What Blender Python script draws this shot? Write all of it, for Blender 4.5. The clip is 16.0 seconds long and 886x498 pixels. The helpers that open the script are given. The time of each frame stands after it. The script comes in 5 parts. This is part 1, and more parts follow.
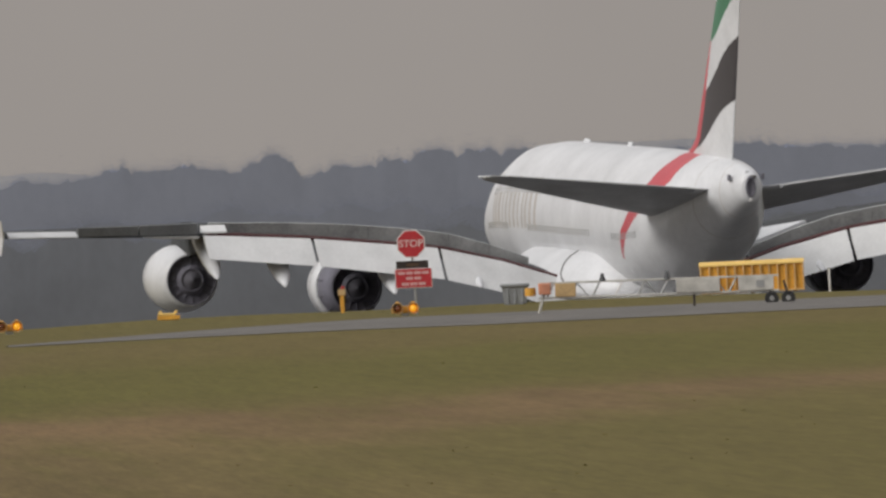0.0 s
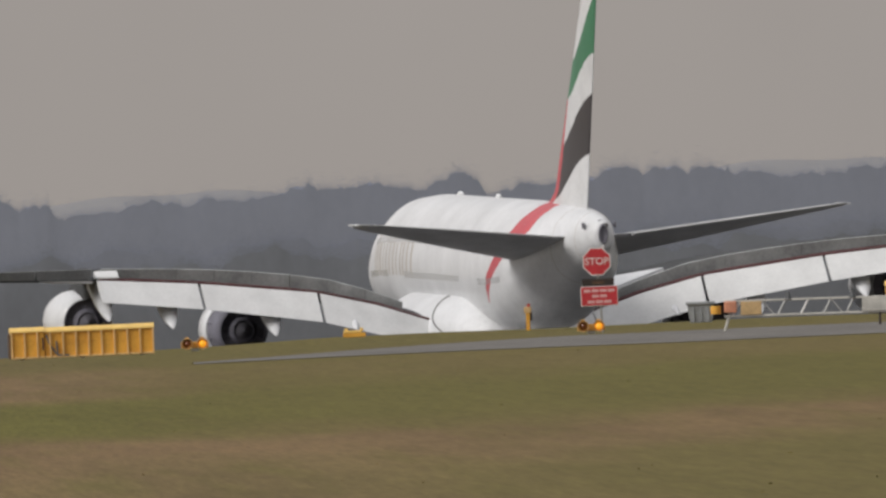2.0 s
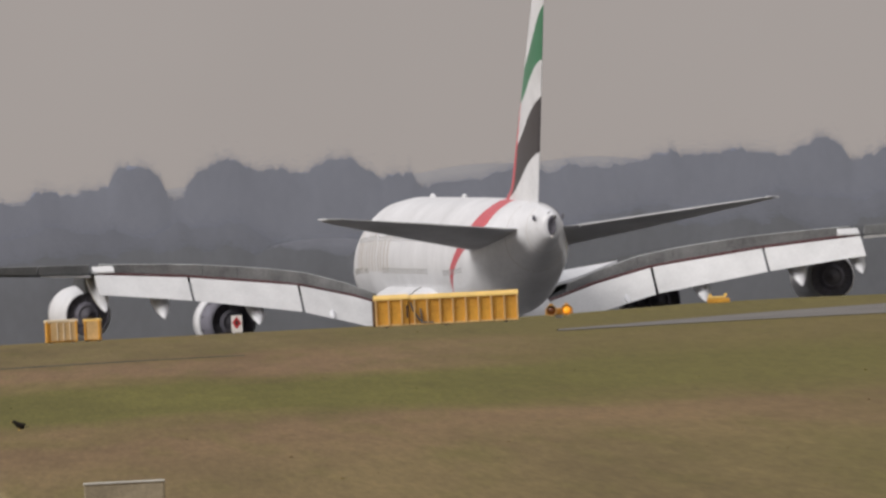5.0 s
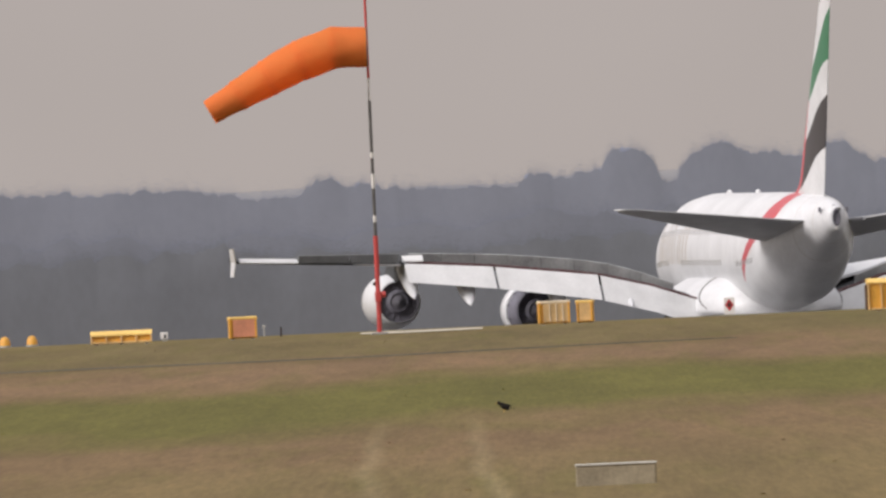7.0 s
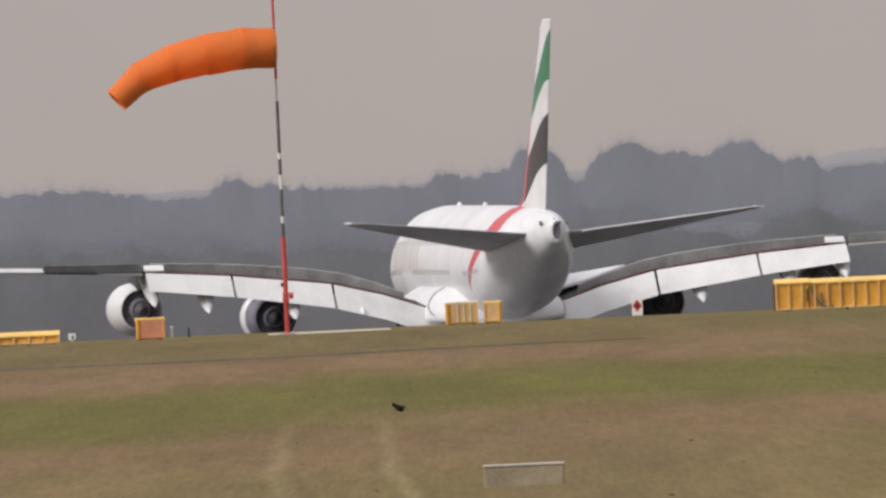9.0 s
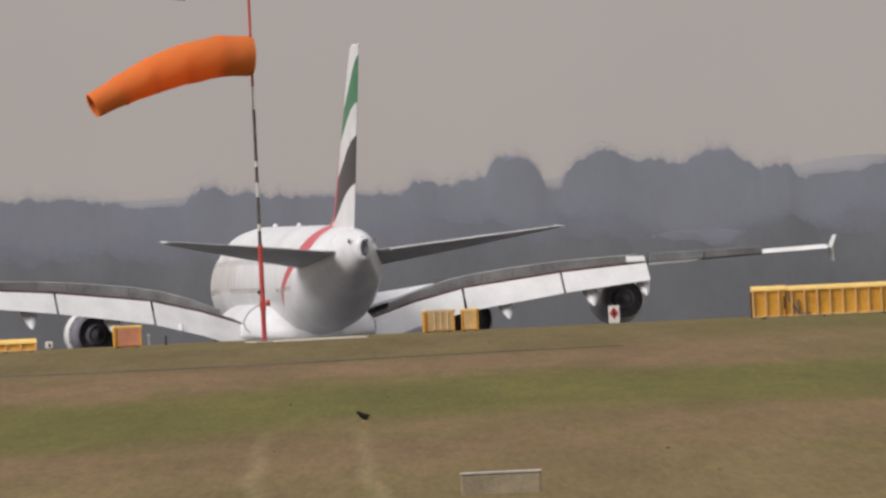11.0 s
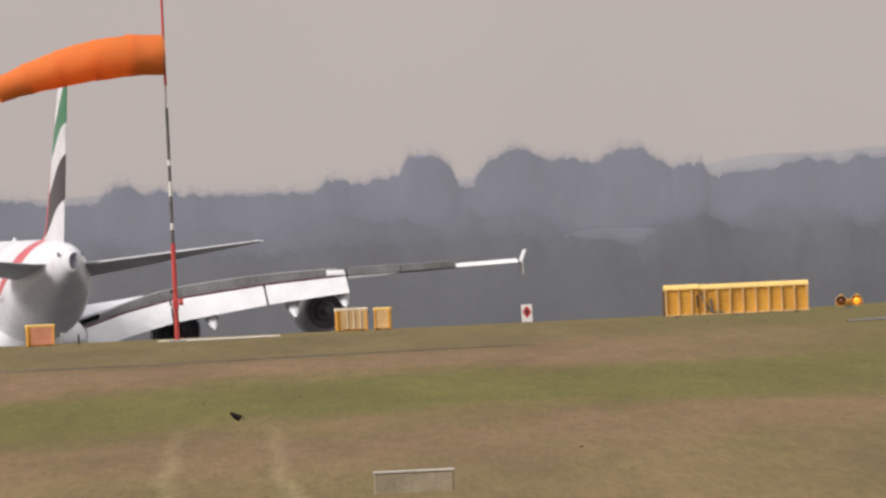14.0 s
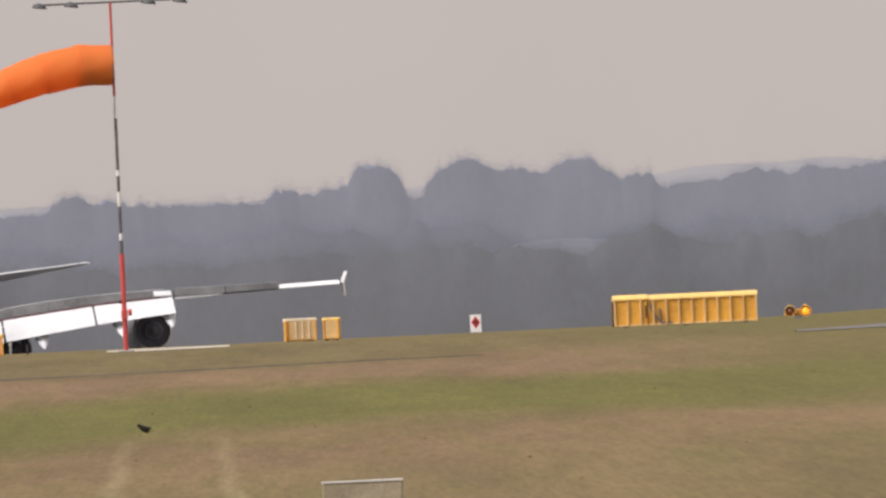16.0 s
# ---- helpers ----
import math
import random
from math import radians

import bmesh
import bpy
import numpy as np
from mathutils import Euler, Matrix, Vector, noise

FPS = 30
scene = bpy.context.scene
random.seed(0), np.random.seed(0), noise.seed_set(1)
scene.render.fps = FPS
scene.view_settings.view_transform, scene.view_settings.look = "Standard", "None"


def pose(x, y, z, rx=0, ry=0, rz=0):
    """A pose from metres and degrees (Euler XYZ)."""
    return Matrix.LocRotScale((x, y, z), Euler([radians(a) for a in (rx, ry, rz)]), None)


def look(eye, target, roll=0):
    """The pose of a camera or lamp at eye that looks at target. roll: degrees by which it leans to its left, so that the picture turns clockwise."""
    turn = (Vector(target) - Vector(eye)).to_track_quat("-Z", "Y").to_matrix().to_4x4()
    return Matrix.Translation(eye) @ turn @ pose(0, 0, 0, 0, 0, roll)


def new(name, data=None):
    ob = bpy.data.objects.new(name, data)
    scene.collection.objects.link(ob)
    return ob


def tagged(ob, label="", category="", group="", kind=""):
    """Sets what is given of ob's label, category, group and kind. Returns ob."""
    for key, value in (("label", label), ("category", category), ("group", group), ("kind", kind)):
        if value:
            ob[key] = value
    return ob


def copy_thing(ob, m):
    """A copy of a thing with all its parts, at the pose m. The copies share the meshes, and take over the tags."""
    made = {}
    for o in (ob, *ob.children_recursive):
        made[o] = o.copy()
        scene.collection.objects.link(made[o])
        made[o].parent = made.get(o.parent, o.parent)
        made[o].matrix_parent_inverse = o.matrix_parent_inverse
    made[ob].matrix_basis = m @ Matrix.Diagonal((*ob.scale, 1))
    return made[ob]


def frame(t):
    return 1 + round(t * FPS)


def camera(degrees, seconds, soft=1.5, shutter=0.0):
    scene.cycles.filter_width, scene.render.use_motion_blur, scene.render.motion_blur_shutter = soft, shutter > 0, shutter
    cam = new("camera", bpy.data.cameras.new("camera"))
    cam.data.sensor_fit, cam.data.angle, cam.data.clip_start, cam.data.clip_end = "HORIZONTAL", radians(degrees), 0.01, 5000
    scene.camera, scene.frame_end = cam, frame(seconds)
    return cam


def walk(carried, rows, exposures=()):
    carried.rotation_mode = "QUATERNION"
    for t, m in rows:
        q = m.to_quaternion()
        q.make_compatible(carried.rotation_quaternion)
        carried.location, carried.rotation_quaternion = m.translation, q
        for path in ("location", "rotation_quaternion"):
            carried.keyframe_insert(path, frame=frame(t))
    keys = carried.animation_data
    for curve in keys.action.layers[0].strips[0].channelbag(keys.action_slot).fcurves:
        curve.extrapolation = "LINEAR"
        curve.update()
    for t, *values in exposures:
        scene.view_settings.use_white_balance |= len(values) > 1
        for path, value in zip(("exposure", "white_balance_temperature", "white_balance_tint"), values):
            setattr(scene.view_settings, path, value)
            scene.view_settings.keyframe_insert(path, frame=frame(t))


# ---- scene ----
from functools import lru_cache

cam = camera(2.0, 16.0, soft=2.7)
EYE = Vector((0.0, 0.0, 2.6))
F = 44914.0          # one radian in the small bearing units used below
LEVEL = 46.0         # bearing unit of the true horizon

# seconds, bearing to the right, elevation, lean (degrees)
PATH = [
    (0, 1682.45, -21.50, 2.70),
    (0.5, 1562.57, 17.01, 2.58),
    (1, 1533.51, 15.98, 2.62),
    (1.5, 1430.46, 38.79, 2.66),
    (2, 1355.40, 24.87, 2.59),
    (2.5, 1150.52, -12.20, 2.30),
    (3, 1096.65, -28.33, 2.33),
    (3.5, 1037.63, 26.37, 2.67),
    (4, 1021.56, 28.53, 2.49),
    (4.5, 929.98, -3.76, 2.46),
    (4.7, 874.96, -4.78, 2.81),
    (6.8, -159.70, -1.14, 2.47),
    (7, -163.16, 5.81, 2.60),
    (7.5, -201.39, 3.10, 2.56),
    (8, -91.26, -0.41, 2.52),
    (8.5, -19.70, 10.85, 2.62),
    (9, -0.00, 0.00, 2.62),
    (9.5, 30.82, 2.08, 2.56),
    (10, 27.05, 9.78, 2.59),
    (10.2, 23.40, 14.71, 2.75),
    (12.3, 78.39, -35.27, 2.54),
    (12.5, 68.74, -48.40, 2.66),
    (13, 63.76, -20.56, 2.65),
    (13.5, 136.98, -3.75, 2.69),
    (14, 195.48, 2.40, 2.69),
    (14.5, 210.87, -1.40, 2.64),
    (15, 255.66, 7.46, 2.70),
    (15.5, 252.65, 7.40, 2.69),
    (16, 286.87, 16.33, 2.69),
]


def aim(u, v, lean):
    a, e = u / F, (v - LEVEL) / F
    return look(EYE, EYE + Vector((math.sin(a), math.cos(a), math.tan(e))) * 100.0, -lean)


walk(cam, [(t, aim(u, v, r)) for t, u, v, r in PATH],
     exposures=[(0.0, -0.10, 6500, 10), (1.5, 0.0, 6500, 10), (3.5, -0.02, 6500, 11), (7.0, 0.37, 6550, 14), (7.5, 0.40, 6550, 14), (9.0, 0.30, 6550, 14), (10.0, 0.10, 6550, 13), (12.5, 0.42, 6600, 14), (14.0, 0.51, 6600, 15), (16.0, 0.64, 6550, 15)])

# ---------------------------------------------------------------- light
world = bpy.data.worlds.new("overcast_sky")
scene.world = world
world.use_nodes = True
wt = world.node_tree
wt.nodes.clear()
w_out = wt.nodes.new("ShaderNodeOutputWorld")
w_bg = wt.nodes.new("ShaderNodeBackground")
w_sky = wt.nodes.new("ShaderNodeTexSky")
w_sky.sky_type, w_sky.sun_disc = "NISHITA", False
w_sky.sun_elevation, w_sky.sun_rotation = radians(35), radians(240.7)
w_sky.dust_density, w_sky.air_density = 4.0, 1.0
w_tc = wt.nodes.new("ShaderNodeTexCoord")
w_sep = wt.nodes.new("ShaderNodeSeparateXYZ")
w_ramp = wt.nodes.new("ShaderNodeValToRGB")
w_ramp.color_ramp.elements[0].position, w_ramp.color_ramp.elements[0].color = 0.0, (0.355, 0.324, 0.302, 1)
w_ramp.color_ramp.elements[1].position, w_ramp.color_ramp.elements[1].color = 1.0, (0.74, 0.75, 0.78, 1)
w_cloud = wt.nodes.new("ShaderNodeTexNoise")
w_cloud.inputs["Scale"].default_value, w_cloud.inputs["Detail"].default_value = 60.0, 4.0
w_cr = wt.nodes.new("ShaderNodeMapRange")
w_cr.inputs["To Min"].default_value, w_cr.inputs["To Max"].default_value = 0.95, 1.05
w_mul = wt.nodes.new("ShaderNodeMixRGB")
w_mul.blend_type, w_mul.inputs["Fac"].default_value = "MULTIPLY", 1.0
w_dim = wt.nodes.new("ShaderNodeMixRGB")
w_dim.blend_type, w_dim.inputs["Fac"].default_value, w_dim.inputs["Color2"].default_value = "MULTIPLY", 1.0, (0.08, 0.08, 0.08, 1)
w_mix = wt.nodes.new("ShaderNodeMixRGB")
w_mix.inputs["Fac"].default_value = 0.94
for a, b in ((w_tc.outputs["Generated"], w_sep.inputs[0]), (w_sep.outputs["Z"], w_ramp.inputs["Fac"]), (w_tc.outputs["Generated"], w_cloud.inputs["Vector"]),
             (w_cloud.outputs["Fac"], w_cr.inputs["Value"]), (w_ramp.outputs["Color"], w_mul.inputs["Color1"]), (w_cr.outputs["Result"], w_mul.inputs["Color2"]),
             (w_sky.outputs["Color"], w_dim.inputs["Color1"]), (w_dim.outputs["Color"], w_mix.inputs["Color1"]), (w_mul.outputs["Color"], w_mix.inputs["Color2"]),
             (w_mix.outputs["Color"], w_bg.inputs["Color"]), (w_bg.outputs["Background"], w_out.inputs["Surface"])):
    wt.links.new(a, b)
w_bg.inputs["Strength"].default_value = 1.0

sun = new("sun", bpy.data.lights.new("sun", "SUN"))
sun.data.energy, sun.data.angle, sun.data.color = 2.15, radians(28), (1.0, 0.97, 0.93)
sun.matrix_world = look((0, 0, 46), (57, 32, 0))   # high, from behind the eye and to its left


# ---------------------------------------------------------------- materials
def material(name, color, rough=0.6, metal=0.0, vary=0.15, scale=1.0, bump=0.0, bump_scale=8.0, tint=None, island=0.0, glow=None, coat=0.0, relief=0.05, stretch=None):
    """A painted or natural surface: a slow stain and a fine grain over the base colour, fine relief, optional variation piece by piece."""
    m = bpy.data.materials.new(name)
    m.use_nodes = True
    nt = m.node_tree
    b = nt.nodes["Principled BSDF"]
    b.inputs["Roughness"].default_value, b.inputs["Metallic"].default_value = rough, metal
    b.inputs["Coat Weight"].default_value = coat
    tc = nt.nodes.new("ShaderNodeTexCoord")
    n1, n2 = nt.nodes.new("ShaderNodeTexNoise"), nt.nodes.new("ShaderNodeTexNoise")
    n1.inputs["Scale"].default_value, n1.inputs["Detail"].default_value = scale, 5.0
    n2.inputs["Scale"].default_value, n2.inputs["Detail"].default_value = scale * 11.0, 3.0
    add = nt.nodes.new("ShaderNodeMath")
    add.operation, add.inputs[1].default_value = "MULTIPLY_ADD", 0.45
    place = tc.outputs["Object"]
    if stretch:
        mp = nt.nodes.new("ShaderNodeMapping")
        mp.inputs["Scale"].default_value = stretch
        nt.links.new(place, mp.inputs["Vector"])
        place = mp.outputs["Vector"]
    nt.links.new(place, n1.inputs["Vector"])
    nt.links.new(place, n2.inputs["Vector"])
    nt.links.new(n2.outputs["Fac"], add.inputs[0])
    nt.links.new(n1.outputs["Fac"], add.inputs[2])
    ramp = nt.nodes.new("ShaderNodeValToRGB")
    lo = [max(0.0, c * (1 - 1.6 * vary)) for c in color]
    hi = [min(0.95, c * (1 + 1.1 * vary)) for c in (tint or color)]
    ramp.color_ramp.elements[0].position, ramp.color_ramp.elements[0].color = 0.45, (*lo, 1)
    ramp.color_ramp.elements[1].position, ramp.color_ramp.elements[1].color = 1.0, (*hi, 1)
    nt.links.new(add.outputs[0], ramp.inputs["Fac"])
    last = ramp.outputs["Color"]
    if island:
        geo = nt.nodes.new("ShaderNodeNewGeometry")
        mr = nt.nodes.new("ShaderNodeMapRange")
        mr.inputs["To Min"].default_value, mr.inputs["To Max"].default_value = 1 - island, 1 + island
        mx = nt.nodes.new("ShaderNodeMixRGB")
        mx.blend_type, mx.inputs["Fac"].default_value = "MULTIPLY", 1.0
        nt.links.new(geo.outputs["Random Per Island"], mr.inputs["Value"])
        nt.links.new(last, mx.inputs["Color1"])
        nt.links.new(mr.outputs["Result"], mx.inputs["Color2"])
        last = mx.outputs["Color"]
    nt.links.new(last, b.inputs["Base Color"])
    if bump:
        bp = nt.nodes.new("ShaderNodeBump")
        bp.inputs["Strength"].default_value, bp.inputs["Distance"].default_value = bump, relief
        n3 = nt.nodes.new("ShaderNodeTexNoise")
        n3.inputs["Scale"].default_value, n3.inputs["Detail"].default_value = bump_scale, 6.0
        nt.links.new(tc.outputs["Object"], n3.inputs["Vector"])
        nt.links.new(n3.outputs["Fac"], bp.inputs["Height"])
        nt.links.new(bp.outputs["Normal"], b.inputs["Normal"])
    if glow:
        b.inputs["Emission Color"].default_value, b.inputs["Emission Strength"].default_value = (*glow[:3], 1), glow[3]
    return m


M_WHITE = material("aircraft_white", (0.72, 0.725, 0.74), 0.38, vary=0.10, scale=0.30, coat=0.15)
M_FLAP = material("flap_white", (0.68, 0.68, 0.675), 0.5, vary=0.09, scale=0.5)
M_GREYWING = material("wing_grey", (0.075, 0.077, 0.080), 0.85, vary=0.2, scale=0.4)
M_GREYWING.node_tree.nodes["Principled BSDF"].inputs["Specular IOR Level"].default_value = 0.15
M_TAILGREY = material("tailplane_grey", (0.50, 0.50, 0.51), 0.55, vary=0.15, scale=0.4)
M_SPOILER = material("spoiler_grey", (0.40, 0.41, 0.405), 0.6, vary=0.28, scale=0.5)
M_AILERON = material("aileron_grey", (0.185, 0.19, 0.19), 0.6, vary=0.25, scale=0.5)
M_SEAM = material("panel_seam", (0.16, 0.155, 0.15), 0.6, vary=0.2)
M_WELL = material("flap_well_maroon", (0.10, 0.035, 0.035), 0.7, vary=0.2)
M_RED = material("livery_red", (0.55, 0.075, 0.095), 0.4, vary=0.08)
M_GREEN = material("livery_green", (0.05, 0.20, 0.108), 0.4, vary=0.08)
M_BLACK = material("livery_black", (0.052, 0.048, 0.054), 0.4, vary=0.1)
M_GOLD = material("livery_gold", (0.50, 0.46, 0.42), 0.45, vary=0.1)
M_WINDOW = material("cabin_window", (0.48, 0.48, 0.48), 0.2, vary=0.1)
# Dark openings: the lift and blue cast of haze are put into these colours.
M_DARK = material("engine_dark_hazed", (0.145, 0.14, 0.165), 0.75, vary=0.2)
M_REVERSER = material("reverser_hazed", (0.175, 0.17, 0.205), 0.8, vary=0.2)
M_METAL = material("bare_metal", (0.45, 0.44, 0.43), 0.35, metal=0.9, vary=0.12, scale=3)
M_TYRE = material("rubber", (0.03, 0.03, 0.03), 0.85, vary=0.2, scale=4)
M_YELLOW = material("sign_yellow", (0.71, 0.33, 0.045), 0.5, vary=0.16, scale=1.6, tint=(0.74, 0.39, 0.055))
M_YELRIB = material("sign_yellow_worn", (0.70, 0.45, 0.19), 0.55, vary=0.2, scale=2.5)
# Brighter than the body: the lit look of the tops is put into this colour.
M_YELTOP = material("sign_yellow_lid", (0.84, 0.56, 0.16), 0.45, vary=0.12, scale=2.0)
M_TAN = material("sign_back_tan", (0.62, 0.42, 0.20), 0.6, vary=0.2, scale=2.0)
# Pale tan with the lids' overexposed brightness in the colour; slats share it.
M_PALETAN = material("pale_tan", (0.74, 0.62, 0.44), 0.5, vary=0.14, scale=2.0)
M_SALMON = material("sign_salmon", (0.64, 0.27, 0.16), 0.55, vary=0.15, scale=3.0)
M_SIGNRED = material("sign_red", (0.50, 0.035, 0.045), 0.4, vary=0.1, scale=4.0)
M_SIGNWHITE = material("sign_white", (0.78, 0.76, 0.74), 0.45, vary=0.08, scale=4.0)
M_STOPTEXT = material("sign_letters_faded", (0.70, 0.52, 0.50), 0.5, vary=0.1, scale=6.0)
M_PINK = material("faded_print", (0.66, 0.38, 0.37), 0.5, vary=0.1, scale=6.0)
M_SIGNBLACK = material("sign_black", (0.035, 0.025, 0.022), 0.5, vary=0.2, scale=4.0)
M_BROWN = material("faint_brown_print", (0.10, 0.055, 0.03), 0.5, vary=0.2, scale=6.0)
M_POLERED = material("pole_red", (0.50, 0.06, 0.055), 0.5, vary=0.18, scale=2.0)
M_POLEDARK = material("pole_dark", (0.10, 0.095, 0.09), 0.6, vary=0.3, scale=5.0)
M_POLEWHITE = material("pole_white", (0.68, 0.66, 0.63), 0.5, vary=0.15, scale=5.0)
M_SOCK = material("windsock_orange", (1.0, 0.285, 0.062), 0.75, vary=0.08, scale=1.5, bump=0.12, bump_scale=2.5)
sock_nt = M_SOCK.node_tree
sock_thin = sock_nt.nodes.new("ShaderNodeBsdfTranslucent")
sock_thin.inputs["Color"].default_value = (1.0, 0.33, 0.08, 1)
sock_mix = sock_nt.nodes.new("ShaderNodeMixShader")
sock_mix.inputs["Fac"].default_value = 0.45
sock_nt.links.new(sock_nt.nodes["Principled BSDF"].outputs[0], sock_mix.inputs[1])
sock_nt.links.new(sock_thin.outputs[0], sock_mix.inputs[2])
sock_nt.links.new(sock_mix.outputs[0], sock_nt.nodes["Material Output"].inputs["Surface"])
M_SOCKIN = material("windsock_lining", (0.55, 0.13, 0.03), 0.8, vary=0.12, scale=2.0)
M_GREYBOX = material("grey_plastic", (0.075, 0.078, 0.08), 0.6, vary=0.2, scale=3.0)
M_BIN = material("bin_grey", (0.30, 0.31, 0.32), 0.6, vary=0.2, scale=3.0)
M_GALV = material("galvanised", (0.42, 0.42, 0.41), 0.5, metal=0.5, vary=0.2, scale=4.0)
M_OFFWHITE = material("weathered_white", (0.55, 0.53, 0.48), 0.6, vary=0.2, scale=3.0)
M_AMBER = material("amber_glass", (0.75, 0.34, 0.02), 0.25, vary=0.05, glow=(1.0, 0.46, 0.03, 0.6))
M_AMBEROFF = material("amber_glass_unlit", (0.17, 0.055, 0.02), 0.25, vary=0.1)
M_CONCRETE = material("pale_concrete", (0.52, 0.47, 0.37), 0.9, vary=0.18, scale=0.8, bump=0.2)
M_DARKLINE = material("dark_brown_line", (0.085, 0.070, 0.040), 0.95, vary=0.3, scale=0.8)
M_SLAB = material("mossy_concrete", (0.315, 0.265, 0.180), 0.9, vary=0.25, scale=2.5, bump=0.3)
M_SPRAY = material("spray_drops", (0.80, 0.81, 0.83), 0.5, vary=0.04)
M_BIRD = material("dark_feathers", (0.022, 0.019, 0.016), 0.95, vary=0.3, scale=30.0)
M_BEAK = material("yellow_beak", (0.5, 0.3, 0.05), 0.5)
# Woods, ridge, meadow and bark: distance haze is mixed into these base colours.
M_FARWOOD = material("winter_wood_far_hazed", (0.231, 0.248, 0.304), 0.95, vary=0.05, scale=0.07, stretch=(1.0, 0.3, 0.6))
M_MIDWOOD = material("winter_wood_middle_hazed", (0.196, 0.210, 0.255), 0.95, vary=0.06, scale=0.07, stretch=(1.0, 0.3, 0.6))
M_HILL = material("hill_hazed", (0.246, 0.240, 0.243), 0.95, vary=0.08, scale=0.01)
M_MEADOW = material("pale_meadow_hazed", (0.150, 0.155, 0.178), 0.95, vary=0.12, scale=0.05)
M_NEARWOOD = material("winter_wood_near_hazed", (0.158, 0.168, 0.191), 0.95, vary=0.09, scale=0.10, stretch=(1.0, 0.3, 0.6))
M_BARK = material("bark_hazed", (0.19, 0.19, 0.215), 0.95, vary=0.2, scale=0.4)
M_ASPHALT = material("weathered_asphalt", (0.150, 0.138, 0.124), 0.9, vary=0.38, scale=0.35, bump=0.2)
M_RUNWAY = material("runway_asphalt", (0.08, 0.08, 0.082), 0.9, vary=0.2, scale=0.1)


def grass_material():
    """Short winter turf: long bands of green and of dry, brown grass, patchy, with two worn wheel tracks."""
    m = bpy.data.materials.new("airfield_grass")
    m.use_nodes = True
    nt = m.node_tree
    b = nt.nodes["Principled BSDF"]
    b.inputs["Roughness"].default_value = 0.95
    b.inputs["Specular IOR Level"].default_value = 0.15
    L = nt.links.new

    def node(kind, **values):
        n = nt.nodes.new(kind)
        for k, v in values.items():
            n.inputs[k].default_value = v
        return n

    def math_(op, a, c=None):
        n = nt.nodes.new("ShaderNodeMath")
        n.operation = op
        for i, x in enumerate((a, c)):
            if x is None:
                continue
            if isinstance(x, (int, float)):
                n.inputs[i].default_value = x
            else:
                L(x, n.inputs[i])
        return n.outputs[0]

    tc = nt.nodes.new("ShaderNodeTexCoord")
    sep = nt.nodes.new("ShaderNodeSeparateXYZ")
    L(tc.outputs["Object"], sep.inputs[0])
    # slow sideways wander of the bands
    mp = node("ShaderNodeMapping", Scale=(0.14, 0.012, 1.0))
    L(tc.outputs["Object"], mp.inputs["Vector"])
    wander = node("ShaderNodeTexNoise", Scale=1.0, Detail=4.0)
    L(mp.outputs["Vector"], wander.inputs["Vector"])
    depth = math_("ADD", sep.outputs["Y"], math_("SUBTRACT", math_("MULTIPLY", math_("SUBTRACT", wander.outputs["Fac"], 0.5), 135.0), math_("MULTIPLY", sep.outputs["X"], 2.6)))
    ramp = nt.nodes.new("ShaderNodeValToRGB")
    stops = [(0.00, DRY), (0.16, DRY2), (0.24, BROWN), (0.29, BROWN), (0.36, GREEN), (0.48, GREEN), (0.545, BROWN), (0.60, BROWN2), (0.68, BROWN), (0.74, MID), (0.90, MID), (1.00, DRY)]
    el = ramp.color_ramp.elements
    while len(el) < len(stops):
        el.new(0.5)
    for e, (p_, c) in zip(el, stops):
        e.position, e.color = p_, (*c, 1)
    L(math_("MULTIPLY", math_("SUBTRACT", depth, 180.0), 1 / 500.0), ramp.inputs["Fac"])
    # patches: drawn out sideways as they lie on the ground
    mp2 = node("ShaderNodeMapping", Scale=(0.42, 0.014, 1.0))
    L(tc.outputs["Object"], mp2.inputs["Vector"])
    patch = node("ShaderNodeTexNoise", Scale=1.0, Detail=6.0, Roughness=0.65)
    L(mp2.outputs["Vector"], patch.inputs["Vector"])
    mr = node("ShaderNodeMapRange", **{"From Min": 0.3, "From Max": 0.7, "To Min": 0.80, "To Max": 1.20})
    L(patch.outputs["Fac"], mr.inputs["Value"])
    mul = nt.nodes.new("ShaderNodeMixRGB")
    mul.blend_type, mul.inputs["Fac"].default_value = "MULTIPLY", 1.0
    L(ramp.outputs["Color"], mul.inputs["Color1"])
    L(mr.outputs["Result"], mul.inputs["Color2"])
    # green tufts breaking the bands
    mp3 = node("ShaderNodeMapping", Scale=(1.0, 0.026, 1.0), Location=(7.0, 3.0, 0.0))
    L(tc.outputs["Object"], mp3.inputs["Vector"])
    tuft = node("ShaderNodeTexNoise", Scale=1.0, Detail=5.0, Roughness=0.6)
    L(mp3.outputs["Vector"], tuft.inputs["Vector"])
    tr = node("ShaderNodeMapRange", **{"From Min": 0.5, "From Max": 0.75, "To Min": 0.0, "To Max": 0.6})
    L(tuft.outputs["Fac"], tr.inputs["Value"])
    mixg = nt.nodes.new("ShaderNodeMixRGB")
    L(tr.outputs["Result"], mixg.inputs["Fac"])
    L(mul.outputs["Color"], mixg.inputs["Color1"])
    mixg.inputs["Color2"].default_value = (*GREEN, 1)
    # the turf east of the sign boxes is greener, but for one dry band
    side = node("ShaderNodeMapRange", **{"From Min": 5.5, "From Max": 10.5, "To Min": 0.0, "To Max": 0.72})
    L(math_("ADD", sep.outputs["X"], math_("MULTIPLY", math_("SUBTRACT", wander.outputs["Fac"], 0.5), 5.0)), side.inputs["Value"])
